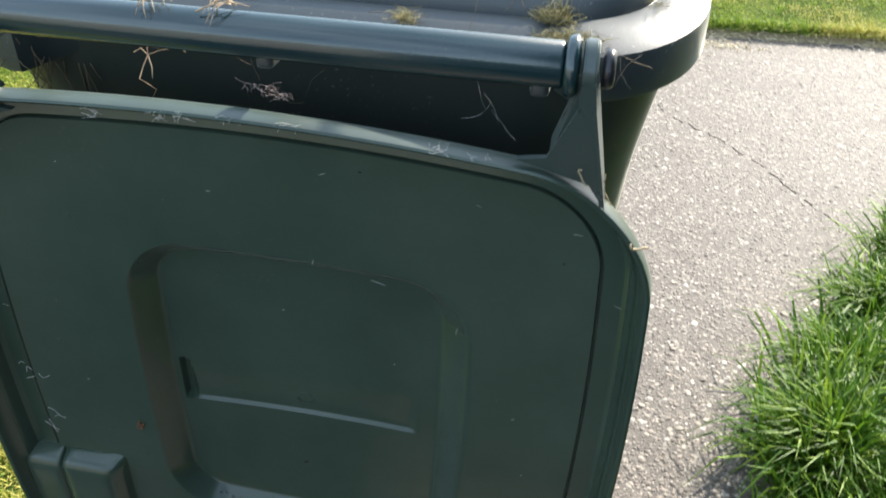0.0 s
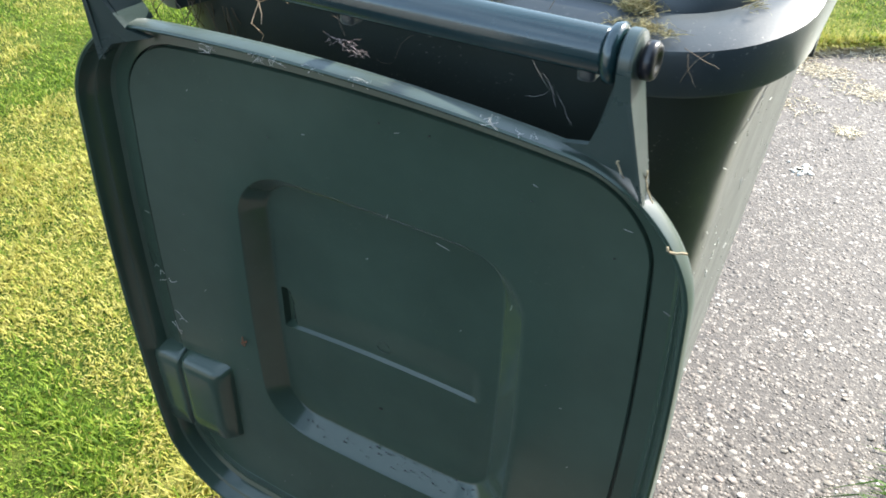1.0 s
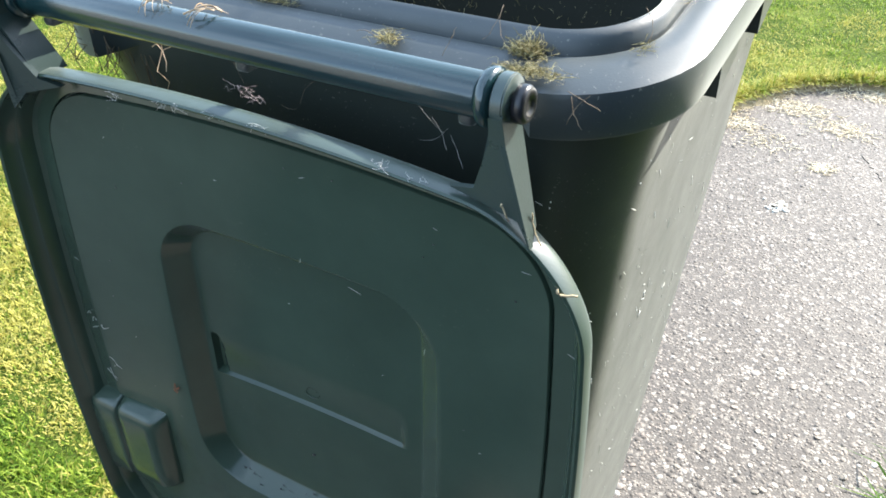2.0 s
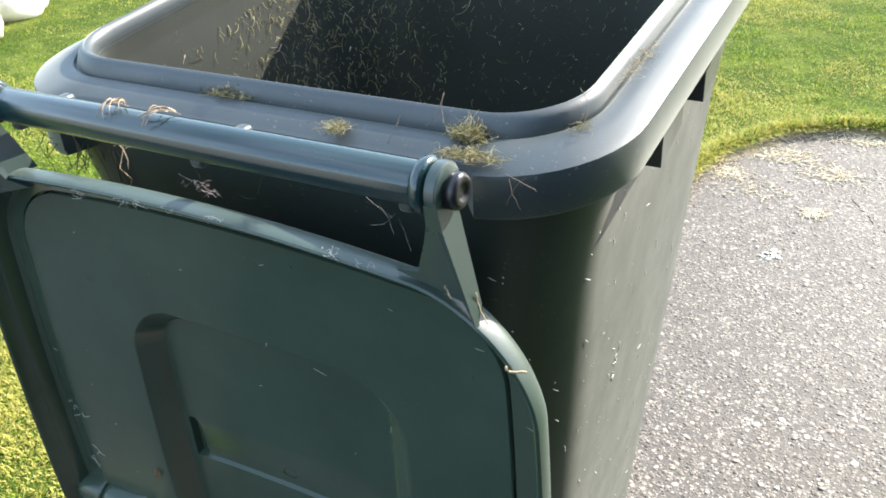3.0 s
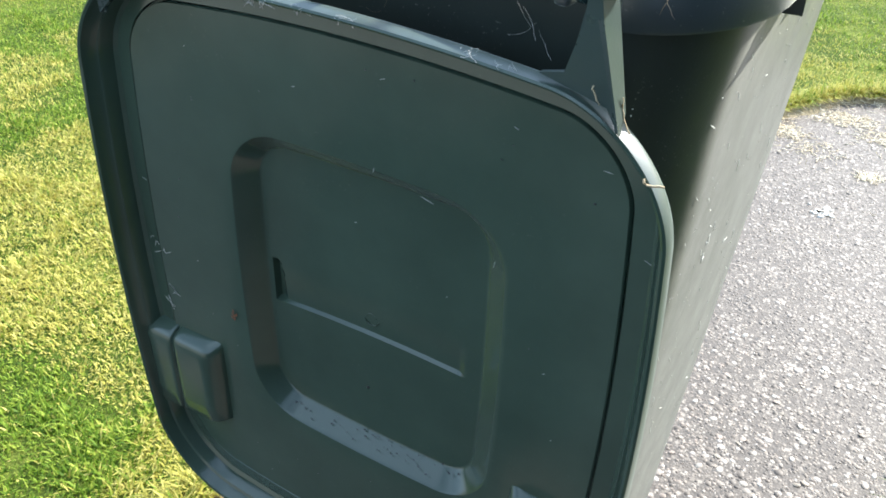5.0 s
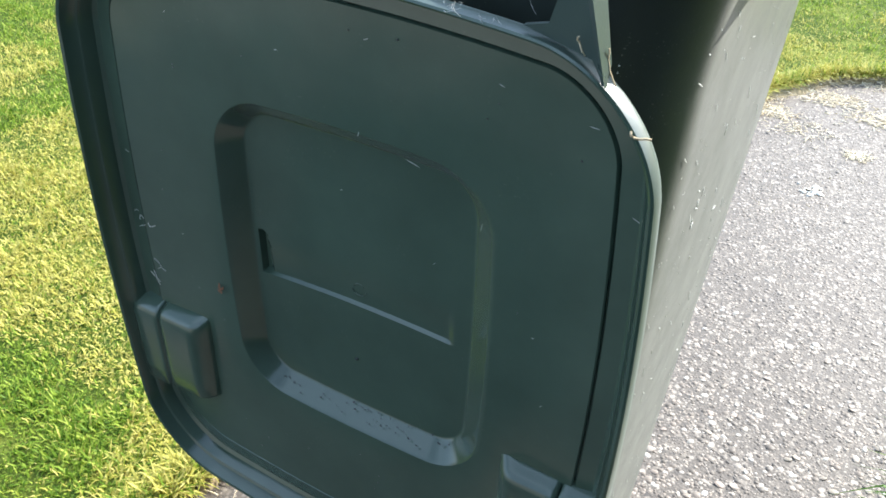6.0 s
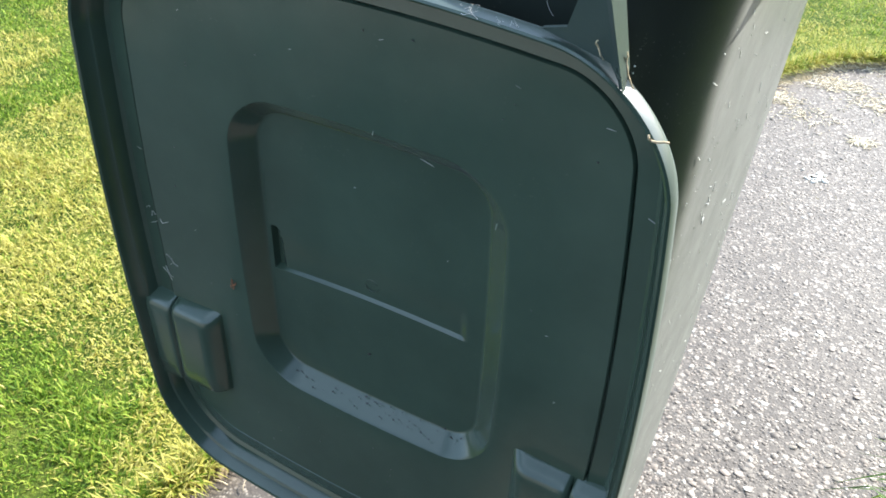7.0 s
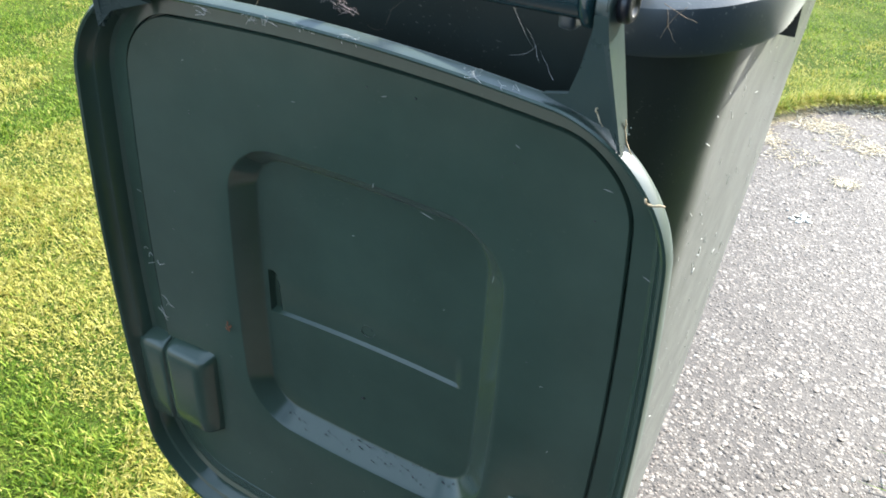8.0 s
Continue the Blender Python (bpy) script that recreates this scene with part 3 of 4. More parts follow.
def field(bm, ring):
    """The flat middle of the lid with its slanting band: a fine grid, joined to the ring round it."""
    xs = spread([-0.1160, -0.1140, -0.1128, -0.1115, -0.1090, -0.103, 0.0690, 0.0715, 0.0740, 0.0770, 0.0830], 85)
    offs = spread([-0.022, -0.0028, -0.0022, -0.0011, 0.0, 0.0009, 0.0022, 0.040, 0.046, 0.066], 61)
    grid = []
    for o in offs:
        row = []
        for x in xs:
            z = 0.5735 - 0.35 * (x - 0.01) ** 2 + o
            band = smooth_step(-0.1142, -0.1126, x) * (1 - smooth_step(0.069, 0.0770, x))
            deep = 1 - smooth_step(-0.1090, -0.103, x)
            depth = (0.0030 + 0.0045 * deep) * band * smooth_step(0.044, 0.002 + 0.036 * deep, o) * smooth_step(-0.0022, 0.0, o)
            row.append(bm.verts.new((x, 0.0447 + lean(z) + depth, z)))
        grid.append(row)
    for r0, r1 in zip(grid, grid[1:]):
        for i in range(len(xs) - 1):
            bm.faces.new((r0[i], r0[i + 1], r1[i + 1], r1[i]))
    edge = [r[-1] for r in grid[:-1]] + grid[-1][:0:-1] + [r[0] for r in grid[:0:-1]] + grid[0][:-1]
    k = len(edge)
    start = min(range(k), key=lambda j: sum((ring[i].co - edge[(i + j) % k].co).length for i in range(0, k, 16)))
    for i in range(k):
        bm.faces.new((ring[i], ring[(i + 1) % k], edge[(i + 1 + start) % k], edge[(i + start) % k]))


def lid_ring(inset, y, n):
    """The lid's outline, inset metres in from its lip."""
    k = (inset - 0.003) / 0.0287
    cx, cz = -0.0185 + 0.0015 * k, 0.5747 + 0.0071 * k
    ring = []
    for px, pz in outline(0.2261 - 0.0258 * k, 0.2627 - 0.0252 * k, max(0.03, 0.0717 - 0.024 * k), n, 0.016 - 0.0032 * k):
        ring.append((cx + px, y + lean(cz + pz), cz + pz))
    return ring


def recess_ring(f, y, n):
    """The recess's outline, from its outer edge (f 0) to its floor (f 1), which lies a little down and to one side."""
    cx, cz = -0.0103 - 0.0028 * f, 0.5937 - 0.0019 * f
    ring = []
    for px, pz in outline(0.1179 - 0.0149 * f, 0.1426 - 0.0121 * f, max(0.012, 0.045 - 0.016 * f), n, 0.0046 - 0.0019 * f):
        ring.append((cx + px, y + lean(cz + pz), cz + pz))
    return ring


def lid_mesh():
    n = 288
    bm = bmesh.new()
    # outer skirt, lip, inner wall with its bead, ledge, groove, field
    prof = [(0.0012, 0.0010), (0.003, 0.0), (0.005, 0.001), (0.006, 0.004), (0.008, 0.012), (0.0095, 0.0135), (0.0105, 0.013), (0.012, 0.016), (0.014, 0.024), (0.017, 0.0265),
            (0.0304, 0.0252), (0.0309, 0.0258), (0.0311, 0.0300), (0.0323, 0.0300), (0.0326, 0.0250), (0.0335, 0.0238), (0.045, 0.0240)]
    rings = [lid_ring(i, y, n) for i, y in prof]
    # towards the recess the field goes over from the lid's outline to the recess's
    a, b = lid_ring(0.045, 0.0242, n), recess_ring(-0.3, 0.0255, n)
    for u in (0.25, 0.5, 0.75):
        rings.append([tuple(p + (q - p) * u for p, q in zip(v, w)) for v, w in zip(a, b)])
    for g, y in ((-0.3, 0.0255), (-0.08, 0.0258), (0.0, 0.0268), (0.08, 0.0285), (0.88, 0.0415), (0.96, 0.0433), (1.03, 0.0442), (1.10, 0.0446), (1.16, 0.0447)):
        rings.append(recess_ring(g, y, n))
    rows = loft(bm, rings)
    field(bm, rows[-1])
    return bm


def shell_mesh():
    """The lid's outer face: a skirt behind the lip and the back towards the bin."""
    n = 288
    bm = bmesh.new()
    rings = [lid_ring(i, y, n) for i, y in ((0.0016, 0.0012), (0.0009, 0.0030), (0.0003, 0.007), (0.0001, 0.0115), (0.0018, 0.016), (0.0060, 0.021), (0.014, 0.027), (0.05, 0.040), (0.07, 0.042))]
    rings += [recess_ring(-0.2, 0.046, n), recess_ring(0.8, 0.058, n), recess_ring(2.2, 0.064, n)]
    loft(bm, rings, False, True)
    return bm


def prism(bm, front, back):
    """A solid between two outlines with the same number of corners."""
    rows = [[bm.verts.new(p) for p in ring] for ring in (front, back)]
    k = len(front)
    for i in range(k):
        bm.faces.new((rows[0][i], rows[0][(i + 1) % k], rows[1][(i + 1) % k], rows[1][i]))
    bm.faces.new(rows[0])
    bm.faces.new(rows[1])


def arm_mesh(s, x0):
    """A triangular gusset that rises from the lid to the round hinge eye, with a side flange."""
    bm = bmesh.new()
    turned(bm, [(x0 + s * 0.001, 0.012), (x0 + s * 0.002, 0.0142), (x0 + s * 0.008, 0.0142), (x0 + s * 0.009, 0.012)], 28)
    bmesh.ops.translate(bm, verts=bm.verts, vec=(0, 0, 0.902))
    xi, xo = x0 - s * 0.012, x0 + s * 0.0215
    web = [(xi - s * 0.016, 0.003, 0.846), (xi, -0.001, 0.8505), (x0 + s * 0.0015, -0.0125, 0.884), (x0 + s * 0.0015, -0.0142, 0.898), (x0 + s * 0.0085, -0.0142, 0.898), (x0 + s * 0.0105, -0.0125, 0.884), (xo, -0.001, 0.822), (xo - s * 0.010, 0.004, 0.834)]
    prism(bm, web, [(x, y + 0.0045, z) for x, y, z in web])
    side = [(x0 + s * 0.0085, -0.0142, 0.900), (x0 + s * 0.0085, 0.004, 0.906), (x0 + s * 0.010, 0.008, 0.885), (xo - s * 0.001, 0.009, 0.832), (xo, 0.002, 0.822), (x0 + s * 0.0105, -0.0125, 0.884)]
    prism(bm, side, [(x - s * 0.003, y, z) for x, y, z in side])
    inner = [(x0 + s * 0.001, -0.010, 0.893), (x0 + s * 0.001, 0.012, 0.893), (xi + s * 0.001, 0.026, 0.850), (xi + s * 0.001, 0.001, 0.850)]
    prism(bm, inner, [(x + s * 0.003, y, z) for x, y, z in inner])
    bmesh.ops.bevel(bm, geom=[e for e in bm.edges if len(e.link_faces) == 2 and e.calc_face_angle(0) > 1.0], offset=0.0006, segments=2, affect="EDGES")
    return bm


def catch_mesh(s):
    """The rounded bulge moulded across the lid's edge channel, parted by the groove: a sloping top, a flat front, an open foot."""
    bm = bmesh.new()
    rows = [(0.5010, 0.0), (0.4985, 0.25), (0.4955, 0.60), (0.4920, 0.86), (0.4870, 0.97), (0.4800, 1.0), (0.4600, 1.0), (0.4400, 1.0), (0.4200, 1.0), (0.3990, 0.98), (0.3970, 0.9), (0.3965, -0.3)]
    for xa, xb in ((0.1500, 0.2030), (0.2052, 0.2370)):
        across = [xa + (xb - xa) * i / 13 for i in range(14)]
        grid = []
        for z, f in rows:
            row = []
            for x in across:
                # the front falls back to the field at its inner end
                h = 0.0175 * (1 - (1 - min(1.0, max(0.0, (x - 0.1500) / 0.017))) ** 2.4)
                edge = 0.0012 * (1 - min(1.0, (xb - x) / 0.003)) + (0.0012 * (1 - min(1.0, (x - xa) / 0.003)) if xa > 0.2 else 0.0)
                zz = z + (0.2370 - x) * 0.13 * (0.15 if z > 0.49 else 0.6 if z < 0.41 else 0.35)
                row.append(bm.verts.new((s * x + LID_X, 0.0275 - h * f - (0.0008 if f > 0 else 0.0) + edge + lean(zz), zz)))
            grid.append(row)
        for a, b in zip(grid, grid[1:]):
            for i in range(13):
                bm.faces.new((a[i], a[i + 1], b[i + 1], b[i]))
        # closed ends and back
        back = [[bm.verts.new((v.co.x, 0.0345 + lean(v.co.z), v.co.z)) for v in row] for row in (grid[0], grid[-1])]
        for i in range(13):
            bm.faces.new((grid[0][i], grid[0][i + 1], back[0][i + 1], back[0][i]))
            bm.faces.new((grid[-1][i], grid[-1][i + 1], back[1][i + 1], back[1][i]))
            bm.faces.new((back[0][i], back[0][i + 1], back[1][i + 1], back[1][i]))
        for i in (0, 13):
            bm.faces.new([row[i] for row in grid] + [back[1][i], back[0][i]])
    return bm


# ---- small things ----
ON_BIN = Matrix.Translation((0.185, 0, 0)) @ pose(0, 0, 0, 0, 0, YAW) @ Matrix.Translation((-0.185, 0, 0))


def thread(bm, p, q, sag, r, rand, steps=7, r1=None):
    """A bent thread from p to q, thrown out of line by sag."""
    p, q = Vector(p), Vector(q)
    off = Vector((rand.uniform(-1, 1), rand.uniform(-1, 1), rand.uniform(-1, 1))) * sag
    pts = [p.lerp(q, i / (steps - 1)) + off * math.sin(math.pi * i / (steps - 1)) + Vector((rand.uniform(-1, 1), rand.uniform(-1, 1), rand.uniform(-1, 1))) * sag * 0.12 for i in range(steps)]
    strand(bm, pts, r, r if r1 is None else r1, 4)


def clump(name, centre, size, count, mat, label, seed, r=0.0005, flat=0.5):
    """A loose heap of curled cut grass."""
    rand = random.Random(seed)
    bm = bmesh.new()
    c = Vector(centre)
    for _ in range(int(count * 3.2)):
        a, d = rand.uniform(0, 6.28), rand.random() ** 0.6
        base = c + Vector((math.cos(a) * size[0] * d, math.sin(a) * size[1] * d, size[2] * flat * rand.random() * (1 - d)))
        b = rand.uniform(0, 6.28)
        ln = 0.0025 + 0.011 * rand.random() ** 2
        tip = base + Vector((math.cos(b) * ln, math.sin(b) * ln, rand.uniform(-0.2, 0.9) * size[2] * (1.1 - d)))
        tip.z = max(tip.z, c.z + 0.0005)
        thread(bm, base, tip, 0.004, r * rand.uniform(0.2, 0.5), rand, 6, r * 0.15)
    for v in bm.verts:
        v.co.z = max(v.co.z, c.z - 0.0005)
    return tagged(part(name, bm, mat), label, "clippings", kind="stuff")


def rim_top(x, y):
    return ON_BIN @ Vector((x, y, RIM_Z + RIM_K * (y - 0.06) + 0.0005))


def debris():
    """Cut grass left on the rim and the handle."""
    clump("grass_clump", rim_top(0.150, 0.075), (0.011, 0.006, 0.015), 62, MAT_CLIP, "tangled dry grass clump on the bin rim", 1, 0.0006)
    clump("grass_clump", rim_top(0.160, 0.056), (0.019, 0.006, 0.004), 75, MAT_CLIP, "matted grass clippings beside the hinge", 2, 0.0005)
    clump("grass_clump", rim_top(-0.040, 0.082), (0.026, 0.005, 0.007), 70, MAT_CLIP, "dry grass clippings on the inner lip", 3, 0.0005)
    clump("grass_clump", rim_top(0.066, 0.060), (0.006, 0.007, 0.009), 34, MAT_CLIP, "small dry moss tuft on the rim", 4, 0.0005)
    clump("grass_clump", rim_top(0.205, 0.105), (0.008, 0.016, 0.002), 9, MAT_CLIP, "crumbs of dry grass on the rim", 5, 0.0005)
    clump("grass_clump", rim_top(0.212, 0.21), (0.004, 0.06, 0.003), 40, MAT_HAY, "crumbs of dry grass along the rim", 6, 0.0004)
    rand = random.Random(5)
    straws = [((0.105, 0.072, 0.905), (0.103, 0.060, 0.892)), ((0.128, 0.086, 0.918), (0.121, 0.075, 0.900)), ((0.128, 0.086, 0.918), (0.133, 0.078, 0.900)), ((0.200, 0.12, 0.918), (0.206, 0.112, 0.902)), ((0.186, 0.047, 0.892), (0.205, 0.045, 0.886)), ((0.188, 0.047, 0.889), (0.196, 0.045, 0.873)), ((0.199, 0.044, 0.893), (0.187, 0.045, 0.874)), ((0.045, 0.058, 0.897), (0.060, 0.055, 0.898))]
    for p, q in straws:
        bm = bmesh.new()
        thread(bm, ON_BIN @ Vector(p), ON_BIN @ Vector(q), 0.003, 0.00020, rand)
        tagged(part("straw", bm, MAT_STRAW), "single dry grass straw stuck to the bin rim", "straw", "loose straws on the bin")
    # two husks on the handle
    for x, wide, bits in ((-0.052, 0.016, 7), (-0.014, 0.026, 5)):
        bm = bmesh.new()
        c = ON_BIN @ Vector((x, 0.0, 0.902))
        for k in range(bits):
            a0, a1 = rand.uniform(55, 85), rand.uniform(95, 150)
            x0, x1 = rand.uniform(-0.5, 0.5) * wide, rand.uniform(-0.5, 0.5) * wide
            if k == 0:
                x0, x1, a0, a1 = -0.5 * wide, 0.5 * wide, 118, 84
            r0 = 0.0134 + 0.0012 * rand.random()
            pts = []
            for i in range(8):
                u = i / 7
                a = radians(a0 + (a1 - a0) * u)
                lift = r0 + 0.003 * math.sin(math.pi * u)
                pts.append(c + Vector((x0 + (x1 - x0) * u, -lift * math.cos(math.pi - a), lift * math.sin(a))))
            strand(bm, pts, rand.uniform(0.0004, 0.0008), 0.0002, 5)
        tagged(part("dry_husk", bm, MAT_HUSK), "curled pale pinkish grass husk lying on the handle", "straw", "husks on the handle")


def inner_spot(way, u):
    """A point of the bin's inside, way metres from the back end of one side wall, round the far corner, u down; with its normal."""
    hw, y0, y1, r = 0.2095 - 0.074 * u, 0.0935 + 0.08 * u, 0.501 - 0.03 * u, 0.052 + 0.033 * smooth_step(0.0, 0.06, u)
    straight, arc = y1 - r - y0, r * math.pi / 2
    if way < straight:
        p, nrm = Vector((CX - hw, y0 + way, 0)), Vector((1, 0, 0))
    elif way < straight + arc:
        t = math.pi - (way - straight) / r
        p, nrm = Vector((CX - hw + r + r * math.cos(t), y1 - r + r * math.sin(t), 0)), Vector((-math.cos(t), -math.sin(t), 0))
    else:
        p, nrm = Vector((CX - hw + r + way - straight - arc, y1, 0)), Vector((0, -1, 0))
    p.z = RIM_Z - 0.02 - u * (RIM_Z - 0.022) + (1 - u) * RIM_K * (p.y - 0.06)
    return p + nrm * 0.0008, nrm


def inner_clippings():
    """Bits of grass stuck to the inside of the bin, thickest round one corner."""
    rand = random.Random(11)
    for count, mid, wide, long, thick, name, mat, label in ((2000, 0.33, 0.085, 0.012, 0.00042, "grass_clippings", MAT_CLIP, "dry grass clippings stuck inside the bin"), (200, 0.31, 0.065, 0.022, 0.0005, "long_clippings", MAT_HAY, "long straw-coloured clippings draped inside the bin"), (900, 0.60, 0.16, 0.006, 0.00028, "grass_crumbs", MAT_CLIP, "fine grass crumbs on the bin's inner wall")):
        bm = bmesh.new()
        for _ in range(count):
            way = rand.gauss(mid, wide)
            if not 0.03 < way < 0.84:
                continue
            p, nrm = inner_spot(way, 0.02 + rand.random() ** 1.5 * 0.42)
            side = nrm.cross(Vector((0, 0, 1)))
            ln = 0.002 + long * rand.random() ** 2
            a = rand.gauss(1.57, 0.75)
            q = p + (side * math.cos(a) - Vector((0, 0, 1)) * math.sin(a)) * ln + nrm * rand.uniform(0, 0.003)
            thread(bm, ON_BIN @ p, ON_BIN @ q, ln * 0.2, thick * rand.uniform(0.35, 1.0), rand, 5, thick * 0.3)
        tagged(part(name, bm, mat), label, "clippings", kind="stuff")


def cobwebs():
    """Dusty threads with caught straw under the handle and in the lid's channel."""
    rand = random.Random(3)
    lines = [((0.118, 0.004, 0.892), (0.119, 0.035, 0.858)), ((0.119, 0.035, 0.858), (0.104, 0.030, 0.850)), ((0.119, 0.035, 0.858), (0.135, 0.02, 0.848)), ((0.119, 0.02, 0.872), (0.128, 0.02, 0.855)),
             ((-0.006, 0.006, 0.892), (-0.004, 0.010, 0.873)), ((0.022, 0.045, 0.863), (0.010, 0.042, 0.846)), ((0.010, 0.042, 0.846), (0.000, 0.040, 0.847)), ((-0.020, 0.012, 0.886), (-0.012, 0.012, 0.882))]
    for k, (p, q) in enumerate(lines):
        bm = bmesh.new()
        d = Vector((rand.uniform(-1, 1), rand.uniform(-1, 1), rand.uniform(-1, 1))) * 0.003
        thread(bm, ON_BIN @ (Vector(p) + d), ON_BIN @ (Vector(q) + d), 0.0025, 0.00005 if k < 4 else 0.00008, rand, 9)
        tagged(part("cobweb_thread", bm, MAT_WEB if k < 4 else MAT_STRAW), "dusty cobweb thread with caught straw under the handle", "cobweb", "cobwebs under the handle")
    # a wad of dusty fibres, and a bent dead stalk hanging from the handle
    bm = bmesh.new()
    for _ in range(34):
        u = rand.random()
        p = Vector((-0.009 + 0.022 * u, 0.010, 0.872 - 0.005 * u)) + Vector((rand.gauss(0, 0.002), rand.gauss(0, 0.002), rand.gauss(0, 0.0014)))
        thread(bm, p, p + Vector((rand.uniform(-0.008, 0.009), rand.uniform(-0.003, 0.003), rand.uniform(-0.004, 0.004))), 0.0015, 0.00007, rand, 6)
    tagged(part("fluff", bm, MAT_FIBRE), "wad of dusty pinkish fibres under the handle", "fluff", "fluff on the lid")
    bm = bmesh.new()
    for pts in (((-0.077, 0.02, 0.881), (-0.072, 0.019, 0.884), (-0.069, 0.02, 0.880), (-0.060, 0.019, 0.884), (-0.045, 0.018, 0.887)), ((-0.069, 0.02, 0.880), (-0.074, 0.021, 0.872), (-0.077, 0.02, 0.865), (-0.072, 0.02, 0.862), (-0.068, 0.02, 0.859), (-0.072, 0.021, 0.853)), ((-0.069, 0.02, 0.880), (-0.0685, 0.021, 0.872), (-0.069, 0.020, 0.866)), ((-0.050, 0.0185, 0.8865), (-0.045, 0.0185, 0.884)), ((-0.068, 0.02, 0.8915), (-0.069, 0.02, 0.880))):
        strand(bm, pts, 0.0004, 0.0002, 5)
    tagged(part("dry_stalk", bm, MAT_HUSK), "bent dead grass stalk hanging under the handle", "straw", "loose straws on the bin")
    # twigs and webs under the rim's corner
    bm = bmesh.new()
    for _ in range(40):
        p = Vector((rand.uniform(-0.215, -0.165), rand.uniform(0.06, 0.085), rand.uniform(0.845, 0.868)))
        thread(bm, p, p + Vector((rand.uniform(-0.02, 0.03), rand.uniform(-0.01, 0.01), rand.uniform(-0.03, 0.006))), 0.005, 0.00035, rand)
    for x in (-0.165, -0.150, -0.143):
        for _ in range(2):
            thread(bm, (x + rand.uniform(-0.006, 0.006), 0.075, 0.845), (x + rand.uniform(-0.012, 0.016), 0.085, 0.780), 0.006, 0.0004, rand, 8)
    tagged(part("dry_twigs", bm, plain("twig_bark", (0.10, 0.075, 0.045), 0.9)), "dry twigs and webs hanging under the bin rim", "twigs", kind="stuff")


def flecks(name, label, mat, spots):
    """Thin scuffs: (place, along, across, length, width)."""
    bm = bmesh.new()
    for p, al, ac, ln, wd in spots:
        p, al, ac = Vector(p), Vector(al).normalized(), Vector(ac).normalized()
        nrm = al.cross(ac).normalized()
        ring = [p + al * (ln / 2 * math.cos(t)) + ac * (wd / 2 * math.sin(t)) for t in np.linspace(0, 6.283, 7)[:-1]]
        prism(bm, ring, [v + nrm * 0.00025 for v in ring])
    return tagged(part(name, bm, mat), label, "marks", kind="stuff")


def body_spot(a, u):
    """A point of the body's outer wall: a runs over the back corner (0) to the end of the sunny side (1); with its outward normal."""
    hw = body_half(u)
    y0, y1, r = 0.062 + 0.10 * u, 0.520 - 0.04 * u, 0.070 + 0.03 * u
    z = RIM_Z - 0.02 - u * (RIM_Z - 0.022)
    if a < 0.35:
        t = radians(-90 + 90 * a / 0.35)
        p, nrm = Vector((CX + hw - r + r * math.cos(t), y0 + r + r * math.sin(t), 0)), Vector((math.cos(t), math.sin(t), 0))
    else:
        p, nrm = Vector((CX + hw, y0 + r + (y1 - y0 - 2 * r) * (a - 0.35) / 0.65, 0)), Vector((1, 0, 0))
    p.z = z + (1 - u) * RIM_K * (p.y - 0.06)
    return ON_BIN @ (p + nrm * 0.0004), ON_BIN.to_3x3() @ nrm


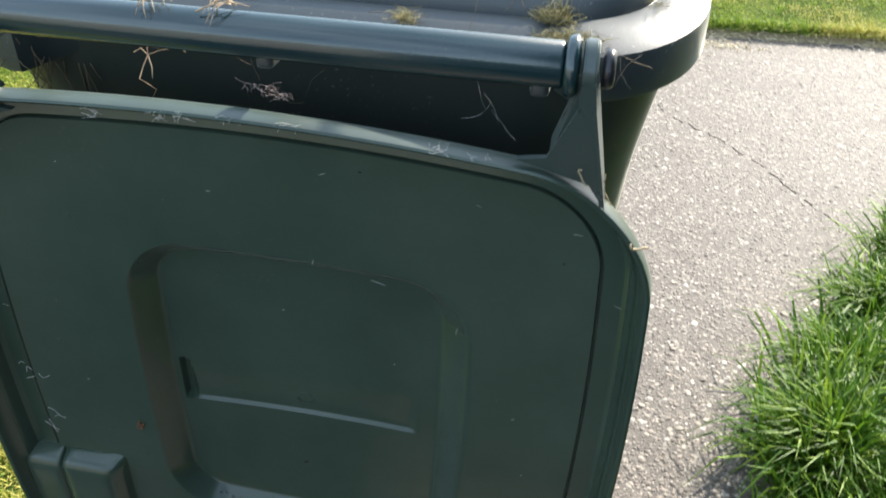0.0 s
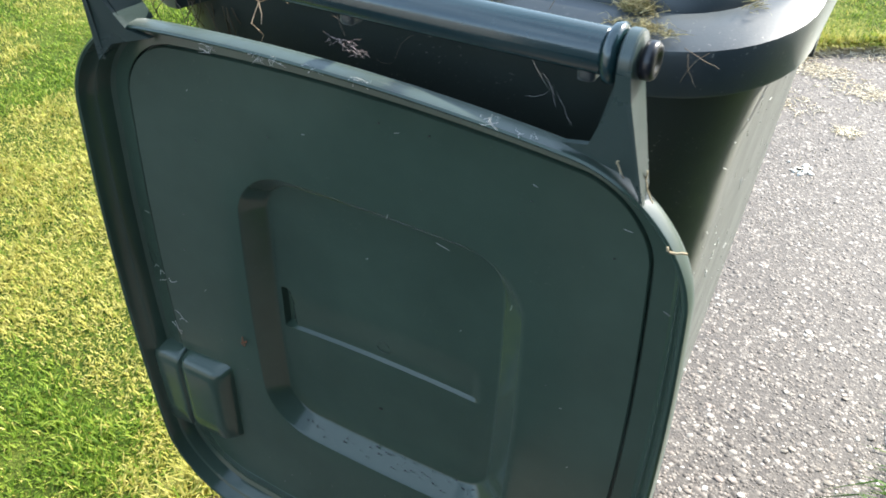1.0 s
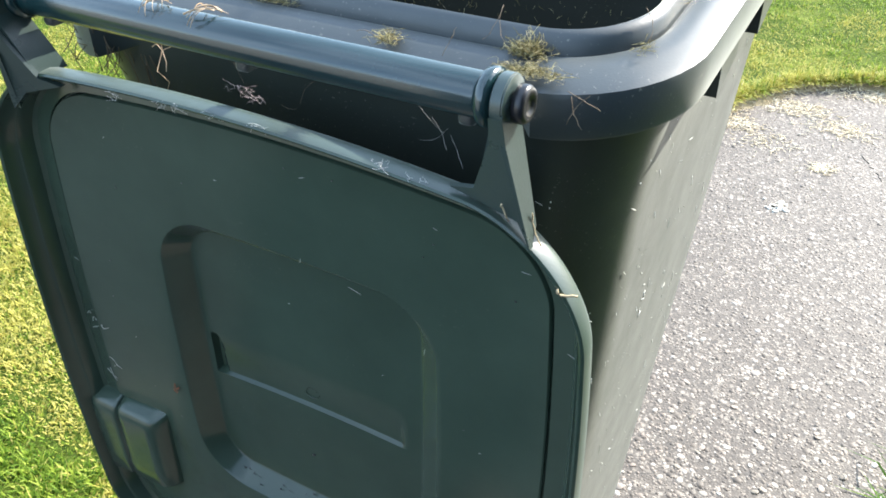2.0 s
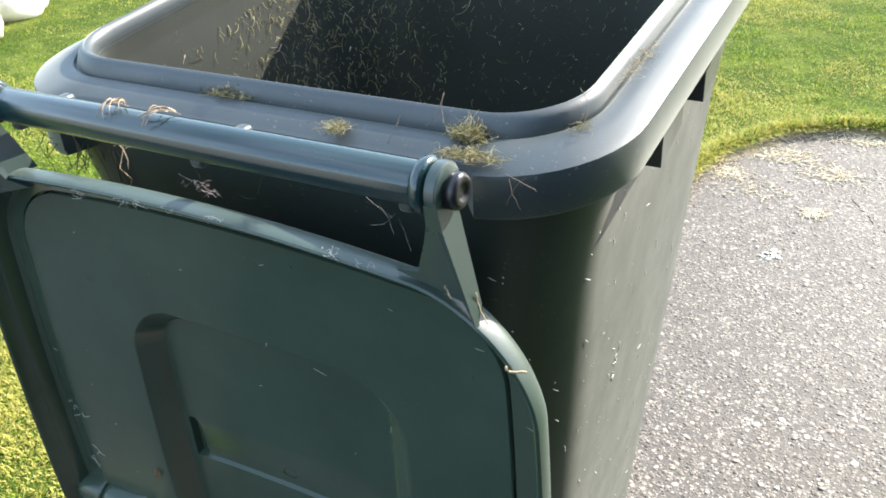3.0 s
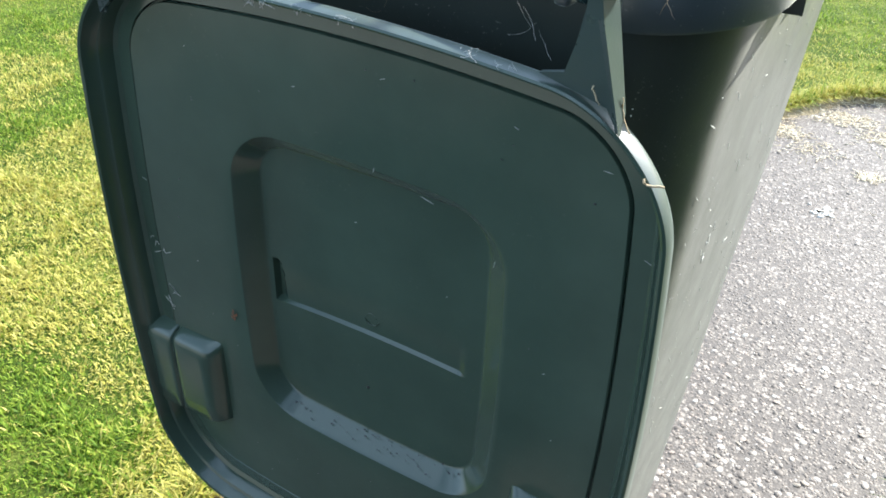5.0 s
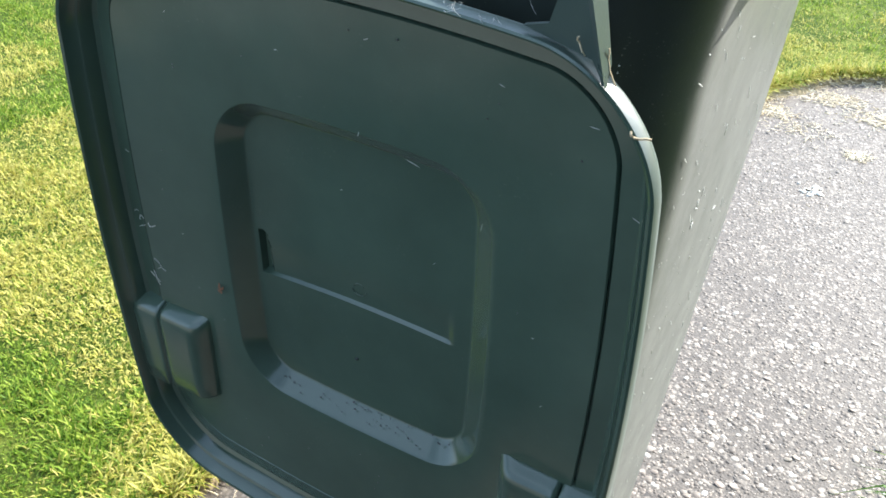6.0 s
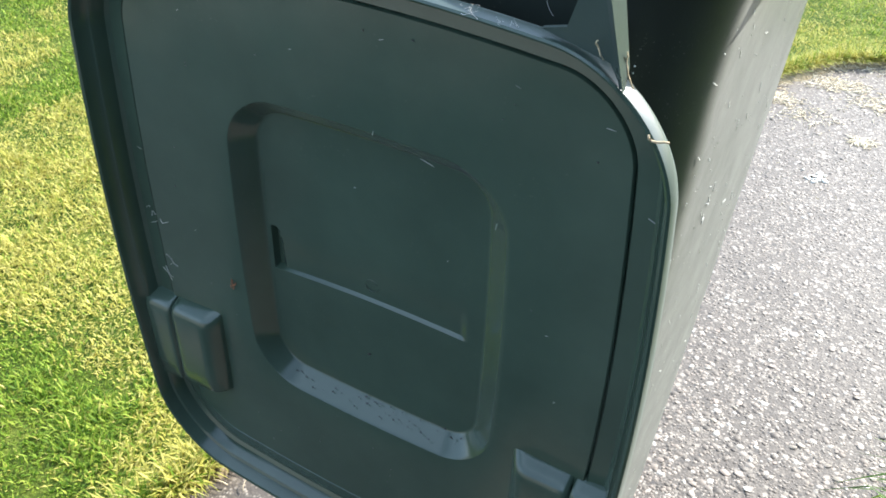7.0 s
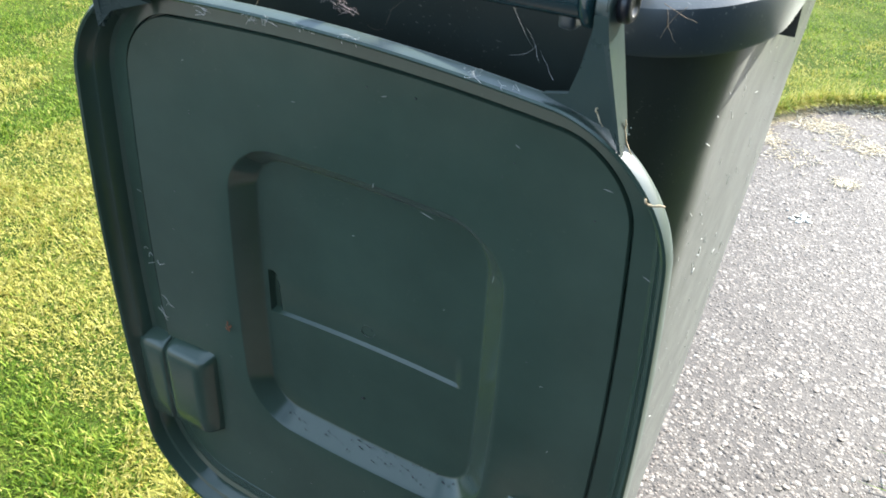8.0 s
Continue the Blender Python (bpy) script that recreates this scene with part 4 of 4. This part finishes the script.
def scuffs():
    rand = random.Random(8)
    spots = []
    for k in range(230):
        p, nrm = body_spot(rand.random(), 0.06 + 0.8 * rand.random() ** 1.4)
        side = nrm.cross(Vector((0, 0, 1)))
        a = rand.gauss(1.1, 0.5)
        al = side * math.cos(a) + Vector((0, 0, 1)) * math.sin(a)
        big = rand.random() ** 4
        spots.append((p, al, nrm.cross(al), 0.0012 + 0.012 * big, 0.0005 + 0.0007 * rand.random()))
    flecks("scuff_marks", "pale scuffs and dried specks on the bin wall", MAT_MARK, spots)
    # splashes of dried white on the sunny side
    spots = []
    for u in (0.285, 0.307):
        p, nrm = body_spot(0.52, u)
        for _ in range(6):
            d = Vector((0, rand.uniform(-0.004, 0.004), rand.uniform(-0.005, 0.005)))
            spots.append((p + d, (0, rand.uniform(-1, 1), 1), (0, 1, rand.uniform(-0.3, 0.3)), rand.uniform(0.003, 0.006), rand.uniform(0.002, 0.004)))
    flecks("dried_splash", "dried white splashes on the bin wall", plain("white_splash", (0.75, 0.75, 0.7), 0.7), spots)
    # scratches on the lid
    def on_lid(x, z, depth):
        return (x, depth + lean(z) - 0.0003, z)
    marks = [(0.210, 0.733, 0.0262, 0.013, -0.45), (0.179, 0.787, 0.0237, 0.008, -0.1), (-0.229, 0.667, 0.0258, 0.007, -0.3), (0.025, 0.811, 0.0238, 0.006, 0.3), (0.013, 0.742, 0.0253, 0.005, 1.3), (0.056, 0.731, 0.0253, 0.014, -0.3), (0.108, 0.697, 0.0253, 0.008, 1.4), (-0.02, 0.68, 0.0443, 0.003, 0.2), (0.06, 0.64, 0.0443, 0.003, 0.9), (0.10, 0.60, 0.05, 0.004, 1.4), (0.15, 0.62, 0.0242, 0.003, 0.2), (0.16, 0.56, 0.0242, 0.003, 0.9), (-0.18, 0.60, 0.0240, 0.003, 0.5), (-0.05, 0.79, 0.0240, 0.004, 0.1), (0.12, 0.80, 0.024, 0.005, -0.4), (-0.15, 0.80, 0.0240, 0.003, 0.7)]
    flecks("scratches", "fine pale scratches on the lid's inner face", plain("dull_scratch", (0.26, 0.27, 0.25), 0.7), [(on_lid(x, z, d), (math.cos(a), 0, math.sin(a)), (-math.sin(a), 0, math.cos(a)), ln * 0.8, 0.0005) for x, z, d, ln, a in marks])
    dots = [(rand.uniform(-0.2, 0.18), rand.uniform(0.35, 0.83)) for _ in range(60)]
    dark = [((x, 0.0236 + lean(z), z), (1, 0, 0), (0, 0, 1), rand.uniform(0.0008, 0.002), rand.uniform(0.0006, 0.0014)) for x, z in dots if abs(x + 0.008) > 0.14 or abs(z - 0.606) > 0.155]
    dark += [(on_lid(-0.019, 0.512, 0.0443), (1, 0, 0.4), (-0.4, 0, 1), 0.004, 0.0025)]
    for _ in range(46):
        t = rand.uniform(-0.10, 0.09)
        v = rand.random()
        dark.append(((t, 0.0300 + 0.012 * v + lean(0.465), 0.4562 + 0.0080 * v - 0.004 * (1 - (t / 0.12) ** 2) + 0.0006), (1, 0, 0), (0, 1, 0.5), rand.uniform(0.0008, 0.003), rand.uniform(0.0006, 0.0015)))
    flecks("dirt_specks", "dark dirt specks on the lid", MAT_BOLT, dark)
    flecks("rust_smear", "small rust-brown smear on the lid", MAT_RUST, [((-0.147 + rand.uniform(-0.003, 0.003), 0.0237 + lean(0.553), 0.553 + rand.uniform(-0.006, 0.006)), (rand.uniform(-1, 1), 0, 1), (1, 0, rand.uniform(-1, 1)), 0.004, 0.0016) for _ in range(6)])
    # moulder's ring mark
    bm = bmesh.new()
    for r, a0, a1, cz in ((0.008, 0.3, 2.9, 0.600), (0.007, 3.4, 6.0, 0.588), (0.005, 0.2, 3.0, 0.588)):
        strand(bm, [on_lid(-0.013 + r * math.cos(t), cz + r * math.sin(t), 0.0474) for t in np.linspace(a0, a1, 14)], 0.0005)
    tagged(part("mould_mark", bm, MAT_LID), "round moulded mark on the lid", "marks", kind="stuff")
    # fluff along the lid's upper edge, and straws at the hinge
    for x, z in ((-0.101, 0.850), (-0.060, 0.853), (-0.045, 0.853), (-0.019, 0.853), (0.015, 0.853), (0.10, 0.849), (0.122, 0.846)):
        bm = bmesh.new()
        for _ in range(7):
            c = Vector((x, 0.001, z))
            thread(bm, c + Vector((rand.uniform(-0.006, 0.006), 0, rand.uniform(-0.001, 0.003))), c + Vector((rand.uniform(-0.008, 0.008), rand.uniform(-0.002, 0.004), rand.uniform(-0.005, 0.003))), 0.002, 0.00010, rand)
        tagged(part("fluff", bm, MAT_WEB), "wisp of pale fluff caught on the lid's edge", "fluff", "fluff on the lid")
    for p, q, r in (((0.176, -0.006, 0.848), (0.179, -0.004, 0.838), 0.0005), ((0.189, 0.004, 0.842), (0.194, 0.006, 0.822), 0.0004), ((0.207, -0.001, 0.802), (0.217, 0.004, 0.798), 0.0007)):
        bm = bmesh.new()
        thread(bm, p, q, 0.003, r, rand, 8)
        tagged(part("straw", bm, MAT_HAY), "single dry straw stuck to the lid's corner", "straw", "loose straws on the bin")
    for c in ((-0.232, 0.596), (-0.234, 0.55)):
        bm = bmesh.new()
        for _ in range(4):
            p = Vector((c[0] + rand.uniform(-0.006, 0.012), 0.024 + lean(c[1]), c[1] + rand.uniform(-0.01, 0.01)))
            thread(bm, p, p + Vector((rand.uniform(0.004, 0.014), 0, rand.uniform(-0.012, 0.004))), 0.003, 0.0002, rand)
        tagged(part("cobweb_thread", bm, MAT_WEB), "dusty cobweb thread in the lid's channel", "cobweb", "cobwebs on the lid")


def ground_litter():
    rand = random.Random(21)
    # chalky patch on the path
    bm = bmesh.new()
    for cx, cy, s in [(0.203 + rand.gauss(0, 0.013), 1.625 + rand.gauss(0, 0.015), rand.uniform(0.002, 0.009)) for _ in range(26)]:
        ring = [(cx + s * rand.uniform(0.6, 1.15) * math.cos(t), cy + s * rand.uniform(0.6, 1.15) * math.sin(t), 0.0005) for t in np.linspace(0, 6.283, 13)[:-1]]
        prism(bm, ring, [(cx + (x - cx) * 0.8, cy + (y - cy) * 0.8, 0.0035) for x, y, z in ring])
    tagged(part("white_patch", bm, MAT_WHITE), "dried white chalky patch on the path", "patch", kind="stuff")
    # straw blown against the lawn's edge
    for cx, cy, sx, sy, count in ((0.277, 1.892, 0.025, 0.022, 60), (0.16, 2.27, 0.09, 0.06, 150), (0.40, 2.47, 0.16, 0.05, 190), (0.30, 2.18, 0.10, 0.06, 110), (0.02, 2.08, 0.06, 0.06, 90), (0.62, 2.44, 0.12, 0.05, 90), (0.12, 2.0, 0.08, 0.08, 50)):
        bm = bmesh.new()
        for _ in range(count * 2):
            p = Vector((cx + rand.gauss(0, sx * 0.55), cy + rand.gauss(0, sy * 0.55), 0.0022))
            a = rand.uniform(0, 6.28)
            ln = rand.uniform(0.008, 0.03)
            thread(bm, p, p + Vector((math.cos(a) * ln, math.sin(a) * ln, rand.uniform(-0.001, 0.0015))), 0.002, rand.uniform(0.0008, 0.0016), rand, 4, 0.0005)
        tagged(part("scattered_straw", bm, MAT_LITTER), "dry straw scattered on the path beside the lawn", "straw", kind="stuff")
    # loose stones at the foot of the bin
    bm = bmesh.new()
    for _ in range(26):
        r = rand.uniform(0.004, 0.008)
        at = Matrix.Translation((rand.uniform(0.13, 0.42), rand.uniform(0.50, 0.80), -r * 0.06)) @ pose(0, 0, 0, 0, 0, rand.uniform(0, 180)) @ Matrix.Diagonal((r, r * rand.uniform(0.65, 0.9), r * 0.2, 1))
        bmesh.ops.create_icosphere(bm, subdivisions=2, radius=1.0, matrix=at)
    tagged(part("loose_pebbles", bm, island("pale_pebble", [(0.0, (0.30, 0.26, 0.21)), (1.0, (0.55, 0.50, 0.43))], 0.7, 0.3)), "pale rounded loose pebbles at the bin's foot", "pebbles", kind="stuff")
    # crack across the path, drawn as thin dark strips on its surface
    bm = bmesh.new()
    way = [(0.36, 2.02), (0.403, 1.937), (0.44, 1.87), (0.484, 1.825), (0.56, 1.75), (0.651, 1.631), (0.73, 1.49), (0.815, 1.345)]
    pts = []
    for (x0, y0), (x1, y1) in zip(way, way[1:]):
        for k in range(6):
            pts.append((x0 + (x1 - x0) * k / 6 + rand.uniform(-0.005, 0.005), y0 + (y1 - y0) * k / 6 + rand.uniform(-0.005, 0.005)))
    for (x0, y0), (x1, y1) in zip(pts, pts[1:]):
        w = rand.uniform(0.0002, 0.0010)
        if rand.random() < 0.3:
            continue
        nx, ny = (y1 - y0), -(x1 - x0)
        d = math.hypot(nx, ny)
        nx, ny = nx / d * w, ny / d * w
        ring = [(x0 - nx, y0 - ny, 0.0015), (x1 - nx, y1 - ny, 0.0015), (x1 + nx, y1 + ny, 0.0015), (x0 + nx, y0 + ny, 0.0015)]
        prism(bm, ring, [(x, y, -0.002) for x, y, z in ring])
    tagged(part("crack", bm, plain("crack_dark", (0.05, 0.042, 0.034), 0.95)), "thin dark crack running across the path", "crack", kind="structure")


def verge():
    """The ragged slope of earth and dead straw between the lawn and the path."""
    rand = random.Random(31)
    edge = SLAB[4:12]
    pts = []
    for (x0, y0), (x1, y1) in zip(edge, edge[1:]):
        length = math.hypot(x1 - x0, y1 - y0)
        k = max(2, int(min(length, 3.3) / 0.02))
        nx, ny = (y1 - y0) / length, -(x1 - x0) / length
        for i in range(k):
            u = i / k
            pts.append((x0 + (x1 - x0) * u, y0 + (y1 - y0) * u, nx, ny))
    bm = bmesh.new()
    rows = []
    broad = 0.03
    for x, y, nx, ny in pts:
        broad = min(0.055, max(0.018, broad + rand.uniform(-0.009, 0.009)))
        rows.append([bm.verts.new((x + nx * d, y + ny * d, z)) for d, z in ((-0.012, LAWN_Z + 0.004), (broad * 0.3, LAWN_Z * 0.75 + rand.uniform(-0.002, 0.002)), (broad * 0.65, LAWN_Z * 0.33 + rand.uniform(-0.002, 0.002)), (broad, -0.001))])
    for a, b in zip(rows, rows[1:]):
        for i in range(3):
            bm.faces.new((a[i], a[i + 1], b[i + 1], b[i]))
    tagged(part("soil_edge", bm, plain("straw_soil", (0.23, 0.18, 0.10), 0.95, 0.5, 90.0)), "brown earth edge littered with dead straw", "soil", kind="structure")
    bm = bmesh.new()
    for x, y, nx, ny in pts:
        for _ in range(7 if y > 1.7 else 2):
            d = rand.gauss(0.025, 0.022)
            p = Vector((x + nx * d + rand.uniform(-0.01, 0.01), y + ny * d + rand.uniform(-0.01, 0.01), 0.004 + LAWN_Z * max(0.0, 1 - d / 0.04)))
            a = rand.uniform(0, 6.28)
            ln = rand.uniform(0.008, 0.03)
            thread(bm, p, p + Vector((math.cos(a) * ln, math.sin(a) * ln, rand.uniform(0, 0.006))), 0.003, rand.uniform(0.0007, 0.0015), rand, 4, 0.0005)
    tagged(part("edge_straw", bm, MAT_LITTER), "dead straw along the lawn's edge", "straw", kind="stuff")


def border_stone(name, at, size, mat, label, seed):
    bm = bmesh.new()
    bmesh.ops.create_icosphere(bm, subdivisions=4, radius=1.0)
    for v in bm.verts:
        d = 1 + 0.16 * noise.noise(v.co * 1.6 + Vector((seed, 0, 0))) + 0.04 * noise.noise(v.co * 6)
        v.co = Vector((max(-0.86, min(0.86, v.co.x)) * size[0] * d, max(-0.86, min(0.86, v.co.y)) * size[1] * d, max(-0.6, v.co.z) * size[2] * d))
    ob = part(name, bm, mat)
    ob.location = (at[0], at[1], at[2] + 0.6 * size[2])
    return tagged(ob, label, "stone", "stones beside the lawn")


ground()
path = slab()
dark_strip()
unseen_walls()
rng = np.random.default_rng(7)
pebbles(rng)
lawn(rng)
tufts(rng)
verge()
wheelie_bin()
debris()
inner_clippings()
cobwebs()
scuffs()
ground_litter()
border_stone("white_stone", (-4.12, 2.80, LAWN_Z), (0.36, 0.30, 0.24), MAT_WHITE, "large whitewashed stone on the lawn", 1.0)
border_stone("pale_stone", (-3.70, 2.36, LAWN_Z), (0.16, 0.12, 0.12), plain("cream_stone", (0.62, 0.56, 0.44), 0.8, 0.15, 14.0), "cream-coloured rounded stone on the lawn", 4.0)
big_pebbles(path, random.Random(77))
